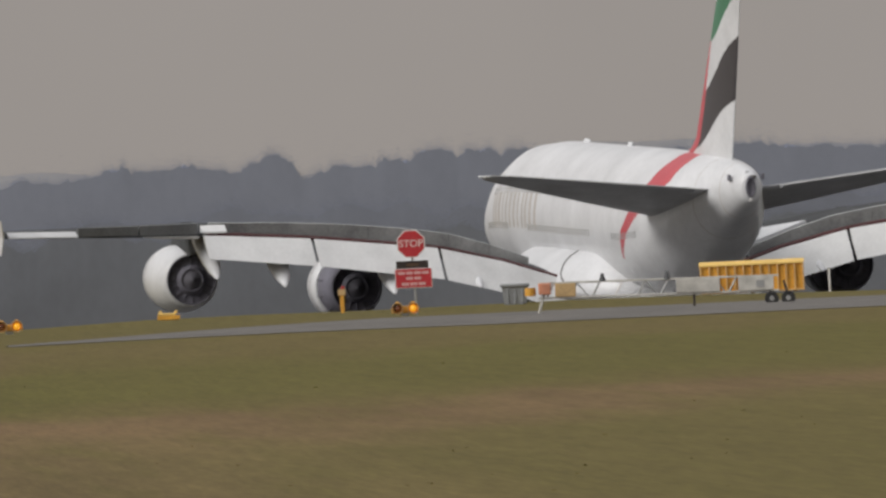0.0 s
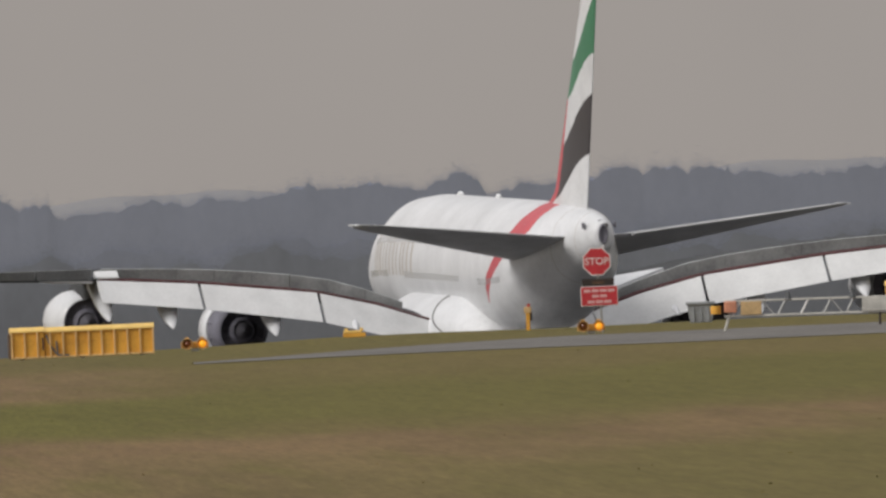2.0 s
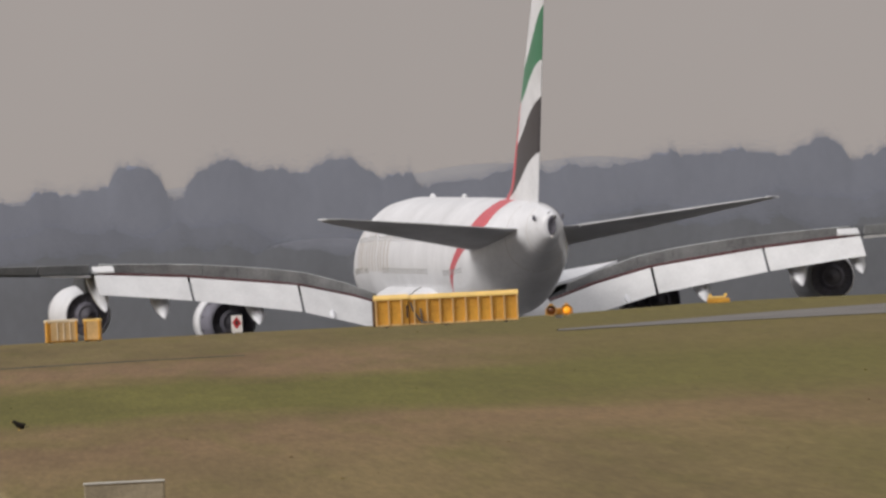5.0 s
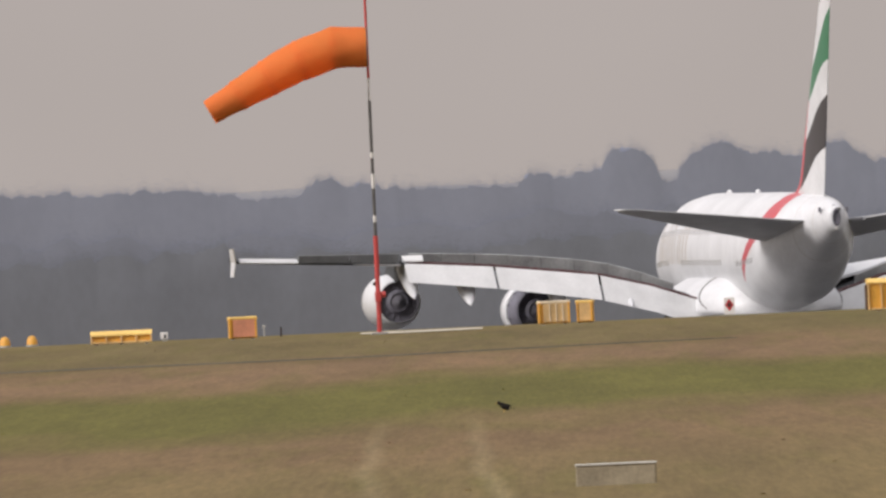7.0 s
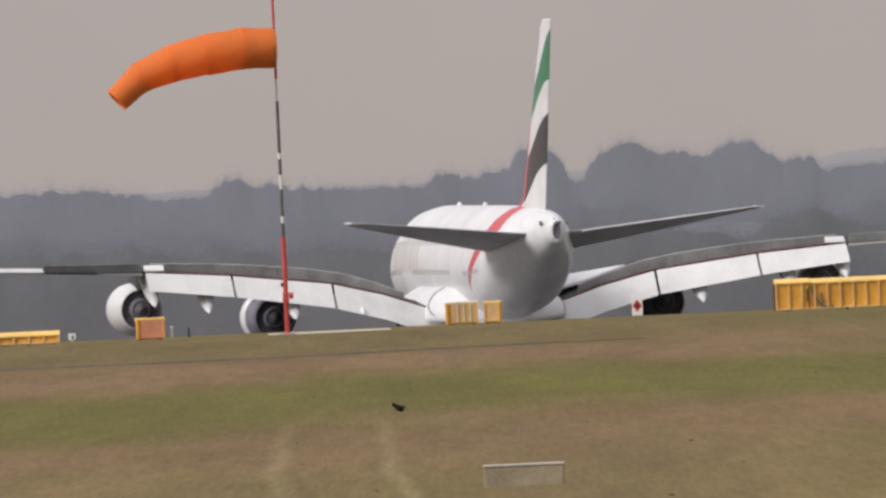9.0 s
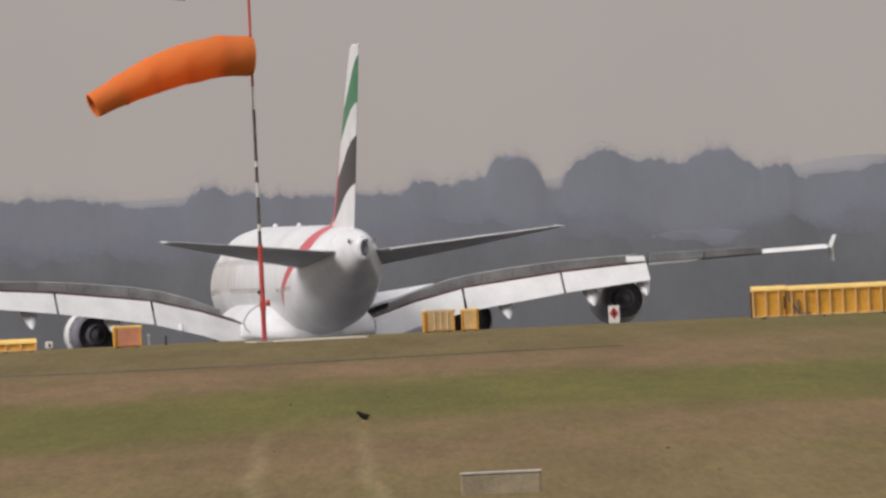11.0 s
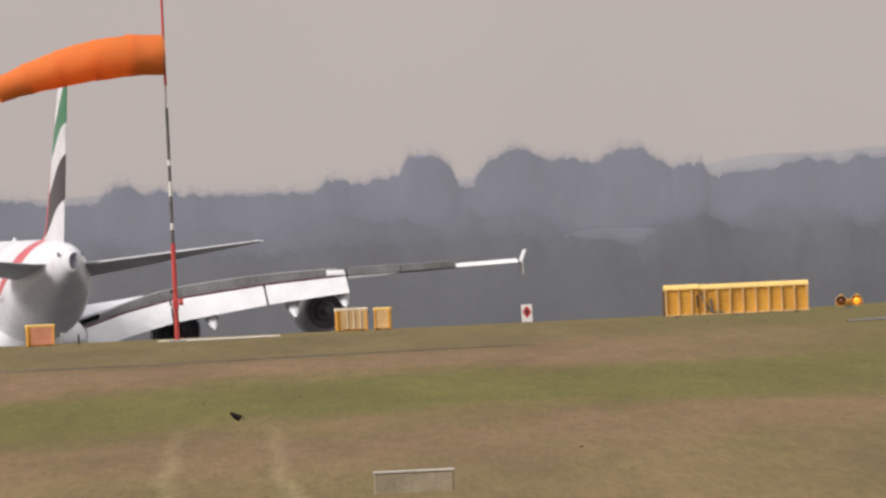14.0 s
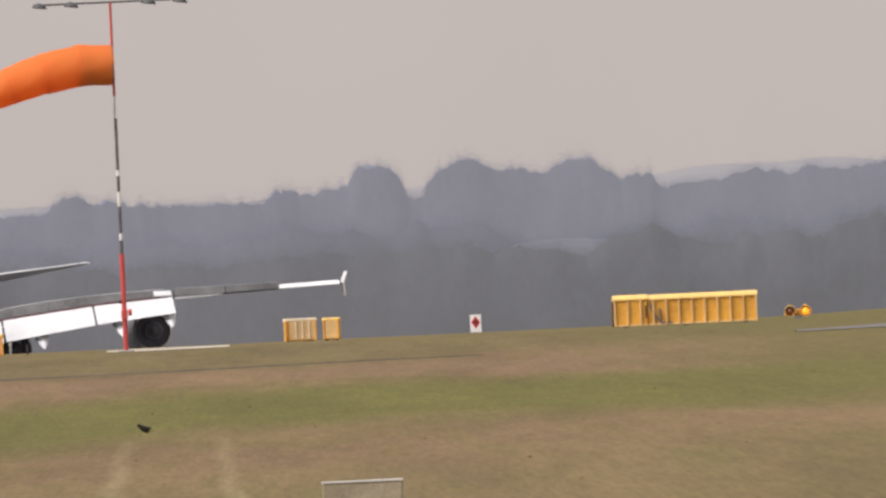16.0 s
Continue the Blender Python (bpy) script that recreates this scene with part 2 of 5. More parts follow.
    off = math_("ABSOLUTE", math_("SUBTRACT", depth, 303.0))
    band = node("ShaderNodeMapRange", **{"From Min": 10.0, "From Max": 38.0, "To Min": 0.15, "To Max": 1.0})
    L(off, band.inputs["Value"])
    mixe = nt.nodes.new("ShaderNodeMixRGB")
    L(math_("MULTIPLY", side.outputs["Result"], band.outputs["Result"]), mixe.inputs["Fac"])
    L(mixg.outputs["Color"], mixe.inputs["Color1"])
    mixe.inputs["Color2"].default_value = (*OLIVE, 1)
    # two worn wheel tracks, wavering
    w2 = node("ShaderNodeTexNoise", Scale=0.035, Detail=2.0)
    L(tc.outputs["Object"], w2.inputs["Vector"])
    xs = math_("ADD", sep.outputs["X"], math_("MULTIPLY", math_("SUBTRACT", w2.outputs["Fac"], 0.5), 0.5))
    near = math_("ABSOLUTE", math_("SUBTRACT", math_("ABSOLUTE", math_("SUBTRACT", xs, math_("MULTIPLY", sep.outputs["Y"], -0.0046))), 0.62))
    tk = node("ShaderNodeMapRange", **{"From Min": 0.02, "From Max": 0.16, "To Min": 0.52, "To Max": 0.0})
    L(near, tk.inputs["Value"])
    lim = node("ShaderNodeMapRange", **{"From Min": 300.0, "From Max": 350.0, "To Min": 1.0, "To Max": 0.0})
    L(sep.outputs["Y"], lim.inputs["Value"])
    mixt = nt.nodes.new("ShaderNodeMixRGB")
    L(math_("MULTIPLY", math_("MULTIPLY", tk.outputs["Result"], lim.outputs["Result"]), patch.outputs["Fac"]), mixt.inputs["Fac"])
    L(mixe.outputs["Color"], mixt.inputs["Color1"])
    mixt.inputs["Color2"].default_value = (0.36, 0.29, 0.16, 1)
    # small drawn-out mottles
    mp4 = node("ShaderNodeMapping", Scale=(3.4, 0.075, 1.0), Location=(1.0, 9.0, 0.0))
    L(tc.outputs["Object"], mp4.inputs["Vector"])
    mott = node("ShaderNodeTexNoise", Scale=1.0, Detail=8.0, Roughness=0.75)
    L(mp4.outputs["Vector"], mott.inputs["Vector"])
    mo = node("ShaderNodeMapRange", **{"From Min": 0.3, "From Max": 0.7, "To Min": 0.84, "To Max": 1.16})
    L(mott.outputs["Fac"], mo.inputs["Value"])
    mulm = nt.nodes.new("ShaderNodeMixRGB")
    mulm.blend_type, mulm.inputs["Fac"].default_value = "MULTIPLY", 1.0
    L(mixt.outputs["Color"], mulm.inputs["Color1"])
    L(mo.outputs["Result"], mulm.inputs["Color2"])
    # fine grain
    mp5 = node("ShaderNodeMapping", Scale=(13.0, 0.24, 1.0), Location=(3.0, 5.0, 0.0))
    L(tc.outputs["Object"], mp5.inputs["Vector"])
    fine = node("ShaderNodeTexNoise", Scale=1.0, Detail=5.0, Roughness=0.7)
    L(mp5.outputs["Vector"], fine.inputs["Vector"])
    fr = node("ShaderNodeMapRange", **{"From Min": 0.25, "From Max": 0.75, "To Min": 0.76, "To Max": 1.24})
    L(fine.outputs["Fac"], fr.inputs["Value"])
    mulf = nt.nodes.new("ShaderNodeMixRGB")
    mulf.blend_type, mulf.inputs["Fac"].default_value = "MULTIPLY", 1.0
    L(mulm.outputs["Color"], mulf.inputs["Color1"])
    L(fr.outputs["Result"], mulf.inputs["Color2"])
    L(mulf.outputs["Color"], b.inputs["Base Color"])
    bp = node("ShaderNodeBump", Strength=0.4, Distance=0.05)
    L(fine.outputs["Fac"], bp.inputs["Height"])
    L(bp.outputs["Normal"], b.inputs["Normal"])
    return m


GREEN, MID, OLIVE = (0.120, 0.108, 0.026), (0.144, 0.108, 0.045), (0.126, 0.107, 0.031)
BROWN, BROWN2 = (0.178, 0.116, 0.057), (0.188, 0.119, 0.065)
DRY, DRY2 = (0.157, 0.117, 0.046), (0.169, 0.121, 0.052)
M_GRASS = grass_material()


# ---------------------------------------------------------------- helpers for shapes
def mesh_of(name, verts, faces, mats, index=None, smooth=False):
    me = bpy.data.meshes.new(name)
    me.from_pydata([tuple(v) for v in verts], [], [tuple(f) for f in faces])
    for m in (mats if isinstance(mats, (list, tuple)) else [mats]):
        me.materials.append(m)
    if index is not None:
        me.polygons.foreach_set("material_index", np.array(index, dtype=np.int32))
    if smooth:
        me.polygons.foreach_set("use_smooth", np.ones(len(me.polygons), dtype=bool))
    me.update()
    return me


def part(name, bm, mat, parent=None, label="", at=None, smooth=False):
    """Links a bmesh or a mesh as one object under a thing or a part."""
    if isinstance(bm, bmesh.types.BMesh):
        me = bpy.data.meshes.new(name)
        bm.to_mesh(me)
        bm.free()
        me.materials.append(mat)
        if smooth:
            me.polygons.foreach_set("use_smooth", np.ones(len(me.polygons), dtype=bool))
    else:
        me = bm
    ob = new(name, me)
    if parent is not None:
        ob.parent = parent
    if at is not None:
        ob.matrix_basis = at
    if label:
        ob["label"] = label
    return ob


def box(size, centre=(0, 0, 0), bevel=0.0, bm=None):
    bm = bm or bmesh.new()
    g = bmesh.ops.create_cube(bm, size=1.0, matrix=Matrix.Translation(centre) @ Matrix.Diagonal((*size, 1)))
    if bevel:
        edges = {e for v in g["verts"] for e in v.link_edges}
        bmesh.ops.bevel(bm, geom=list(edges), offset=bevel, segments=2, profile=0.5, affect="EDGES")
    return bm


def rod(a, b, r, r2=None, seg=12, bm=None):
    bm = bm or bmesh.new()
    a, b = Vector(a), Vector(b)
    d = b - a
    m = Matrix.Translation((a + b) / 2) @ d.to_track_quat("Z", "Y").to_matrix().to_4x4()
    bmesh.ops.create_cone(bm, cap_ends=True, segments=seg, radius1=r, radius2=r if r2 is None else r2, depth=d.length, matrix=m)
    return bm


def spin(profile, seg=32, axis="Z", bm=None):
    """A body of revolution from (radius, height) pairs."""
    bm = bm or bmesh.new()
    rings = []
    for r, h in profile:
        ring = []
        for k in range(seg):
            c, s = math.cos(2 * math.pi * k / seg), math.sin(2 * math.pi * k / seg)
            ring.append(bm.verts.new((r * c, r * s, h) if axis == "Z" else (h, r * c, r * s)))
        rings.append(ring)
    for p, q in zip(rings, rings[1:]):
        for k in range(seg):
            bm.faces.new((p[k], p[(k + 1) % seg], q[(k + 1) % seg], q[k]))
    bmesh.ops.recalc_face_normals(bm, faces=bm.faces)
    return bm


def prism(outline, thick, bm=None):
    """A flat outline (x, z) made thick along y, its face at y = 0."""
    bm = bm or bmesh.new()
    f = [bm.verts.new((x, 0, z)) for x, z in outline]
    k = [bm.verts.new((x, thick, z)) for x, z in outline]
    n = len(f)
    bm.faces.new(f)
    bm.faces.new(k[::-1])
    for i in range(n):
        bm.faces.new((f[i], k[i], k[(i + 1) % n], f[(i + 1) % n]))
    bmesh.ops.recalc_face_normals(bm, faces=bm.faces)
    return bm


def loft(sections, bm=None, close=True):
    """Closed rings of equal length joined one to the next, with caps."""
    bm = bm or bmesh.new()
    rings = [[bm.verts.new(p) for p in s] for s in sections]
    n = len(rings[0])
    for p, q in zip(rings, rings[1:]):
        for k in range(n):
            bm.faces.new((p[k], p[(k + 1) % n], q[(k + 1) % n], q[k]))
    if close:
        bm.faces.new(rings[0][::-1])
        bm.faces.new(rings[-1])
    bmesh.ops.recalc_face_normals(bm, faces=bm.faces)
    return bm


def thing(name, label, category, m, group=""):
    ob = tagged(new(name), label, category, group)
    ob.matrix_world = m
    return ob


def at(u, d, turn=0.0, z=0.0):
    """A place on the field at a bearing and a distance, turned to face the eye."""
    a = u / F
    return pose(d * math.sin(a), d * math.cos(a), lie(d * math.sin(a), d * math.cos(a)) + z, 0, 0, -math.degrees(a) + turn)


def lie(x, y):
    """The lie of the land: level to a low crest, then falling gently to the runway and the woods."""
    k = 40.0
    t = (y - 690.0) / k
    soft_step = k * (math.log1p(math.exp(min(t, 50.0))) if t < 50 else t)
    near = 0.05 * noise.noise((x * 0.03, y * 0.006, 0.0)) if 150 < y < 900 else 0.0
    rise = 0.16 * math.exp(-((x - 19.0) / 4.5) ** 2 - ((y - 700.0) / 20.0) ** 2)
    rise += 0.17 * math.exp(-((x - 30.0) / 7.5) ** 2 - ((y - 700.0) / 20.0) ** 2)
    return -0.0058 * soft_step + near + rise


# ---------------------------------------------------------------- ground
def build_ground():
    ys = [-400, -150, 0, 80, 140] + list(np.arange(180, 760, 6)) + list(np.arange(760, 1000, 30)) + list(np.arange(1000, 4950, 150)) + [4950]
    xs = [-2500, -1200, -600, -300, -150, -80] + list(np.arange(-60, 61, 3)) + [80, 150, 300, 600, 1200, 2500]
    v = [(x, y, lie(x, y)) for y in ys for x in xs]
    n = len(xs)
    f = [(j * n + i, j * n + i + 1, (j + 1) * n + i + 1, (j + 1) * n + i) for j in range(len(ys) - 1) for i in range(n - 1)]
    g = new("ground", mesh_of("ground", v, f, M_GRASS, smooth=True))
    tagged(g, "short winter grass in green and brown bands on a level airfield", "grass", kind="structure")


def strip(name, mat, line, label, category, lift=0.012):
    """A paved strip along a line of (x, y, half width in y)."""
    v, f = [], []
    rows = 6
    for x, y, h in line:
        for j in range(rows):
            yy = y - h + 2 * h * j / (rows - 1)
            v.append((x, yy, lie(x, yy) + lift + 0.03 * math.sin(math.pi * j / (rows - 1))))
    for i in range(len(line) - 1):
        for j in range(rows - 1):
            a = i * rows + j
            f.append((a, a + rows, a + rows + 1, a + 1))
    tagged(new(name, mesh_of(name, v, f, mat, smooth=True)), label, category, kind="structure")


def build_paving():
    line = []
    for k in range(60):
        x = 11.5 + 0.9 * k
        grow = min(1.0, (x - 11.3) / 11.0)
        line.append((x, 594 - 24 * (1 - grow) ** 2 + 10 * grow, 0.6 + 35.4 * grow))
    strip("road", M_ASPHALT, line, "narrow weathered grey asphalt taxiway edge road across grass", "road")
    line = [(-26 + 0.7 * k, 506 + 3 * math.sin(k * 0.35) + k * 0.45, 1.5 * (1 - k / 44) * (0.75 + 0.25 * math.sin(k * 1.9))) for k in range(44)]
    strip("dark_line", M_DARKLINE, line, "thin dark line in the grass", "track")
    strip("concrete_path", M_CONCRETE, [(-4.55 + 0.26 * k, 648 + 0.15 * k, 2.2 + 5.5 * math.sin(min(1, k / 4) * 1.57) * (1 - (k / 13) ** 3)) for k in range(13)],
          "pale concrete hardstanding at the foot of the windsock pole", "path")
    # the runway lies along the aircraft's way
    v, f = [], []
    h, side = Vector((-0.1573, 0.9875)), Vector((-0.9875, -0.1573))
    o = Vector((65.9, 1494.0))
    for k in range(40):
        c = o + h * (-500 + 50 * k)
        for w in (-30, 0, 30):
            q = c + side * w
            v.append((q.x, q.y, lie(q.x, q.y) + 0.03))
    for k in range(39):
        for j in range(2):
            a = k * 3 + j
            f.append((a, a + 1, a + 4, a + 3))
    tagged(new("runway", mesh_of("runway", v, f, M_RUNWAY)), "dark asphalt runway beyond the grass crest", "runway", kind="structure")


def build_tufts():
    """Standing tufts of grass over the part of the field that is looked across."""
    rng = np.random.RandomState(5)
    n = 320
    y = 225.0 + 470.0 * rng.rand(n) ** 1.25
    x = (-1000 + 3500 * rng.rand(n)) / F * y
    h, w, a = 0.008 + 0.022 * rng.rand(n) ** 2, 0.02 + 0.05 * rng.rand(n), 6.28 * rng.rand(n)
    z = np.array([lie(p, q) for p, q in zip(x, y)]) - 0.01
    v = np.empty((n, 6, 3))
    for k in range(2):
        c, s = np.cos(a + 1.57 * k), np.sin(a + 1.57 * k)
        v[:, 3 * k] = np.stack([x - w * c, y - w * s, z], 1)
        v[:, 3 * k + 1] = np.stack([x + w * c, y + w * s, z], 1)
        v[:, 3 * k + 2] = np.stack([x + 0.4 * w * s, y + 0.4 * w * c, z + h], 1)
    me = bpy.data.meshes.new("grass_tufts")
    me.vertices.add(n * 6)
    me.vertices.foreach_set("co", v.ravel())
    me.loops.add(n * 6)
    me.loops.foreach_set("vertex_index", np.arange(n * 6, dtype=np.int32))
    me.polygons.add(n * 2)
    me.polygons.foreach_set("loop_start", np.arange(0, n * 6, 3, dtype=np.int32))
    me.update(calc_edges=True)
    me.materials.append(M_GRASS)
    tagged(new("grass_tufts", me), "low tufts of green and dry brown grass", "grass", kind="stuff")


build_ground()
build_paving()
build_tufts()


# ---------------------------------------------------------------- woods
def ball():
    bm = bmesh.new()
    bmesh.ops.create_icosphere(bm, subdivisions=3, radius=1.0)
    v, f = np.array([tuple(q.co) for q in bm.verts]), np.array([[q.index for q in p.verts] for p in bm.faces])
    bm.free()
    return v, f


CLUMP = ball()


def crown_cloud(rng, n, size):
    """A unit crown, one wide and one high: an uneven dome of ragged clumps with a fringe of small twigs."""
    vs, fs, base = [], [], 0
    lobes = [(0, 0, 0.38, 0.38, 0.46)]
    for k in range(10):
        a, e, q = k * 2.4 + rng.uniform(-0.4, 0.4), rng.uniform(-0.2, 1.35), rng.uniform(0.26, 0.40)
        lobes.append((q * math.cos(a) * math.cos(e), q * math.sin(a) * math.cos(e), 0.42 + 1.15 * q * math.sin(e), rng.uniform(0.11, 0.19), rng.uniform(0.11, 0.19)))
    for cx, cy, cz, r, rz in lobes:
        o = Vector((rng.uniform(0, 50), rng.uniform(0, 50), rng.uniform(0, 50)))
        p = np.empty_like(CLUMP[0])
        for i, q in enumerate(CLUMP[0]):
            d = Vector(q)
            k = 1 + 0.24 * noise.noise(d * 1.5 + o) + 0.17 * noise.noise(d * 3.8 + o) + 0.10 * noise.noise(d * 8.5 + o)
            p[i] = (cx + r * k * d.x, cy + r * k * d.y, max(-0.2, cz + rz * k * d.z))
        vs.append(p)
        fs.append(CLUMP[1] + base)
        base += len(p)
    tv = []
    for _ in range(n):
        cx, cy, cz, r, rz = lobes[rng.randrange(len(lobes))]
        d = Vector((rng.gauss(0, 1), rng.gauss(0, 1), rng.gauss(0.5, 1))).normalized()
        k = 0.97 + min(0.3, rng.expovariate(16.0))
        p = Vector((cx + r * k * d.x, cy + r * k * d.y, cz + rz * k * d.z))
        a = (d + Vector((rng.gauss(0, 0.5), rng.gauss(0, 0.5), rng.gauss(0.3, 0.5)))).normalized() * size * rng.uniform(0.5, 1.4)
        b = a.orthogonal().normalized() * a.length * 0.35
        tv += [p - a * 0.5 + b, p - a * 0.5 - b, p + a]
    vs.append(np.array([tuple(q) for q in tv]))
    fs.append(np.arange(len(tv)).reshape(-1, 3) + base)
    return np.concatenate(vs), np.concatenate(fs)


def woodland(name, mat, label, canopy, seed, n, size, fringe):
    """One mass of trees. canopy: wood edges, one behind another (distance, height over the bearing, grain, depth of their bays); its top thins out into bare twigs."""
    vs, fs, base = [], [], 0
    levels = 16
    for d, top_of, wide, deep in canopy:
        us = np.arange(-1300, 2801, wide * F / d)
        sheet = []
        for k in range(levels + 1):
            t = k / levels
            for u in us:
                x = u / F * d
                top = top_of(u) + 1.0 * noise.noise((x * 0.16, d, 3.0)) + 0.6 * noise.noise((x * 0.55, d, 9.0)) + 0.3 * noise.noise((x * 1.7, d, 5.0))
                low = lie(0, d) - 0.5
                bay = deep * noise.noise((x * 0.11, 7.0 + 4.0 * t, d)) + deep * 0.25 * noise.noise((x * 0.33, 2.0 + 5.0 * t, d))
                sheet.append((x, d + bay + 0.5 * t ** 4, low + (top - low) * t))
        edge = sheet[-len(us):]
        sheet += edge + [(p[0], p[1] + 18, p[2] - 1.5) for p in edge]
        m = len(us)
        quads = [(j * m + i, j * m + i + 1, (j + 1) * m + i + 1, (j + 1) * m + i) for j in list(range(levels)) + [levels + 1] for i in range(m - 1)]
        vs.append(np.array(sheet))
        fs.append(np.array([t for q in quads for t in ((q[0], q[1], q[2]), (q[0], q[2], q[3]))]) + base)
        base += len(sheet)
    # bare twigs all over the wood's edge and above it
    pick = np.random.RandomState(seed)
    for d, top_of, wide, deep in canopy:
        u = -1300 + 4100 * pick.rand(n)
        x = u / F * d
        tops = np.interp(u, np.arange(-1300, 2801, 6.0), [top_of(q) + 1.0 * noise.noise((q / F * d * 0.16, d, 3.0)) + 0.6 * noise.noise((q / F * d * 0.55, d, 9.0)) for q in np.arange(-1300, 2801, 6.0)])
        bottom = top_at(-140.0, d)
        inner = pick.rand(n) < 0.06
        z = np.where(inner, bottom + (tops - bottom) * pick.rand(n) ** 0.6, tops - 0.6 * size + fringe * pick.exponential(1.0, n))
        bays = [deep * noise.noise((q * 0.11, 7.5, d)) + deep * 0.4 * noise.noise((q * 0.4, 3.0, d)) for q in x]
        y = d + np.array(bays) + np.where(inner, -0.01 - 0.06 * pick.rand(n) ** 2, 0.3 + 7.0 * pick.rand(n))
        a = pick.randn(n, 3) * (1, 0.04, 1.4)
        b = np.stack([-a[:, 2], 0.06 * pick.randn(n), a[:, 0]], 1)
        a *= (size * (0.5 + pick.rand(n)) / np.linalg.norm(a, axis=1))[:, None]
        b *= (0.4 * size * (0.5 + pick.rand(n)) / np.linalg.norm(b, axis=1))[:, None]
        p = np.stack([x, y, z], 1)
        tv = np.stack([p - a, p + a * 0.6 + b, p + a * 0.6 - b], 1).reshape(-1, 3)
        vs.append(tv)
        fs.append(np.arange(len(tv)).reshape(-1, 3) + base)
        base += len(tv)
    v, f = np.concatenate(vs), np.concatenate(fs)
    me = bpy.data.meshes.new(name)
    me.vertices.add(len(v))
    me.vertices.foreach_set("co", v.ravel())
    me.loops.add(len(f) * 3)
    me.loops.foreach_set("vertex_index", f.ravel().astype(np.int32))
    me.polygons.add(len(f))
    me.polygons.foreach_set("loop_start", np.arange(0, len(f) * 3, 3, dtype=np.int32))
    me.polygons.foreach_set("use_smooth", np.ones(len(f), dtype=bool))
    me.update(calc_edges=True)
    me.materials.append(mat)
    tagged(new(name, me), label, "woodland", kind="stuff")


# the taller trees of the ridge: bearing, height, width
TALL = [(170, 177, 84), (322, 172, 92), (294, 158, 60), (366, 165, 96), (530, 170, 96), (575, 148, 70), (125, 141, 50), (8, 139, 70), (-365, 141, 90), (-300, 136, 80),
        (640, 140, 70), (460, 150, 90), (870, 135, 90), (945, 139, 80), (1116, 153, 90), (1236, 155, 96), (1393, 163, 76), (1360, 150, 70), (1515, 141, 80), (1610, 147, 90),
        (1675, 161, 96), (1755, 158, 96), (1830, 156, 90), (2217, 142, 80), (2310, 142, 90), (-830, 138, 96), (-690, 125, 80), (341, 178, 76), (410, 155, 90)]


def skyline(u):
    """Height of the far wood's outline over its bearing, in bearing units."""
    base = (122 + 6 * math.sin(u / 160.0 + 0.6) + 5 * math.sin(u / 57.0) + 14 / (1 + math.exp(-(u - 850) / 90.0)) + 10 / (1 + math.exp((u + 560) / 60.0))
            - 16 * math.exp(-((u - 235) / 26.0) ** 2) - 14 * math.exp(-((u - 1445) / 34.0) ** 2))
    base += 5 * noise.noise((u / 17.0, 1.0, 4.0)) + 3 * noise.noise((u / 7.0, 6.0, 2.0))
    return max([base] + [v + 9 * noise.noise((u / 19.0, 3.0, 8.0)) + 7 * noise.noise((u / 7.0, 9.0, 1.0)) - 44 * (abs(u - u0) / (0.62 * w)) ** 3 for u0, v, w in TALL if abs(u - u0) < 70])


FAR, NEAR = 4200.0, 2750.0


def top_at(v, d):
    return EYE.z + (v - LEVEL) / F * d


def near_line(u):
    """Height of the boundary thicket: low rounded crowns, taller towards the sign boxes."""
    lumps = 6 * math.sin(u / 33.0 + 0.4) + 4 * math.sin(u / 13.0 + 1.1)
    return 11 + lumps + 7 * math.sin(u / 140.0) + 26 * math.exp(-((u - 650) / 95.0) ** 2) + 14 * math.exp(-((u - 1050) / 80.0) ** 2) - 10 * math.exp(-((u - 480) / 70.0) ** 2)


def mid_line(u):
    """Height of the wood between: fuller where the ridge dips, open at the meadow."""
    lumps = 9 * math.sin(u / 41.0 + 0.9) + 5 * math.sin(u / 17.0 + 0.2)
    return 46 + lumps + 10 * math.sin(u / 210.0 + 1.0) - 44 * math.exp(-((u - 500) / 80.0) ** 4)


def build_woods():
    woodland("far_wood", M_FARWOOD, "bare winter woodland, blue-grey haze put into its colour", [(FAR, lambda u: top_at(skyline(u) - 6, FAR), 0.5, 0.10)], 11, 80000, 0.065, 0.62)
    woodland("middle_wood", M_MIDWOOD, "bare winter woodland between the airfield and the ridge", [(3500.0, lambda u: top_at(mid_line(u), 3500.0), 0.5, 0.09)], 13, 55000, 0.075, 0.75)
    woodland("near_wood", M_NEARWOOD, "leafless thicket along the airfield boundary, grey with haze in its colour", [(2900.0, lambda u: top_at(near_line(u), 2900.0), 0.4, 0.08)], 12, 60000, 0.06, 0.60)


def build_tree(rng, label):
    """A tall bare tree: tapered trunk, limbs, a domed crown of twig clumps."""
    t = tagged(new("bare_tree"), label, "tree", "tall trees on the ridge")
    bm = rod((0, 0, -26), (0, 0, 28), 0.6, 0.3, 8)
    for k in range(7):
        a, z = k * 0.9 + rng.random(), rng.uniform(23, 27)
        rod((0, 0, z), (math.cos(a) * 2.6, math.sin(a) * 2.6, z + rng.uniform(2, 4)), 0.2, 0.06, 6, bm)
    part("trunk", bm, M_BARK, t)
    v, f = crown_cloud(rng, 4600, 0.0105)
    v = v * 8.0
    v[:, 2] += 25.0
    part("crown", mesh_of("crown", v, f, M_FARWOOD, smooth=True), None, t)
    return t


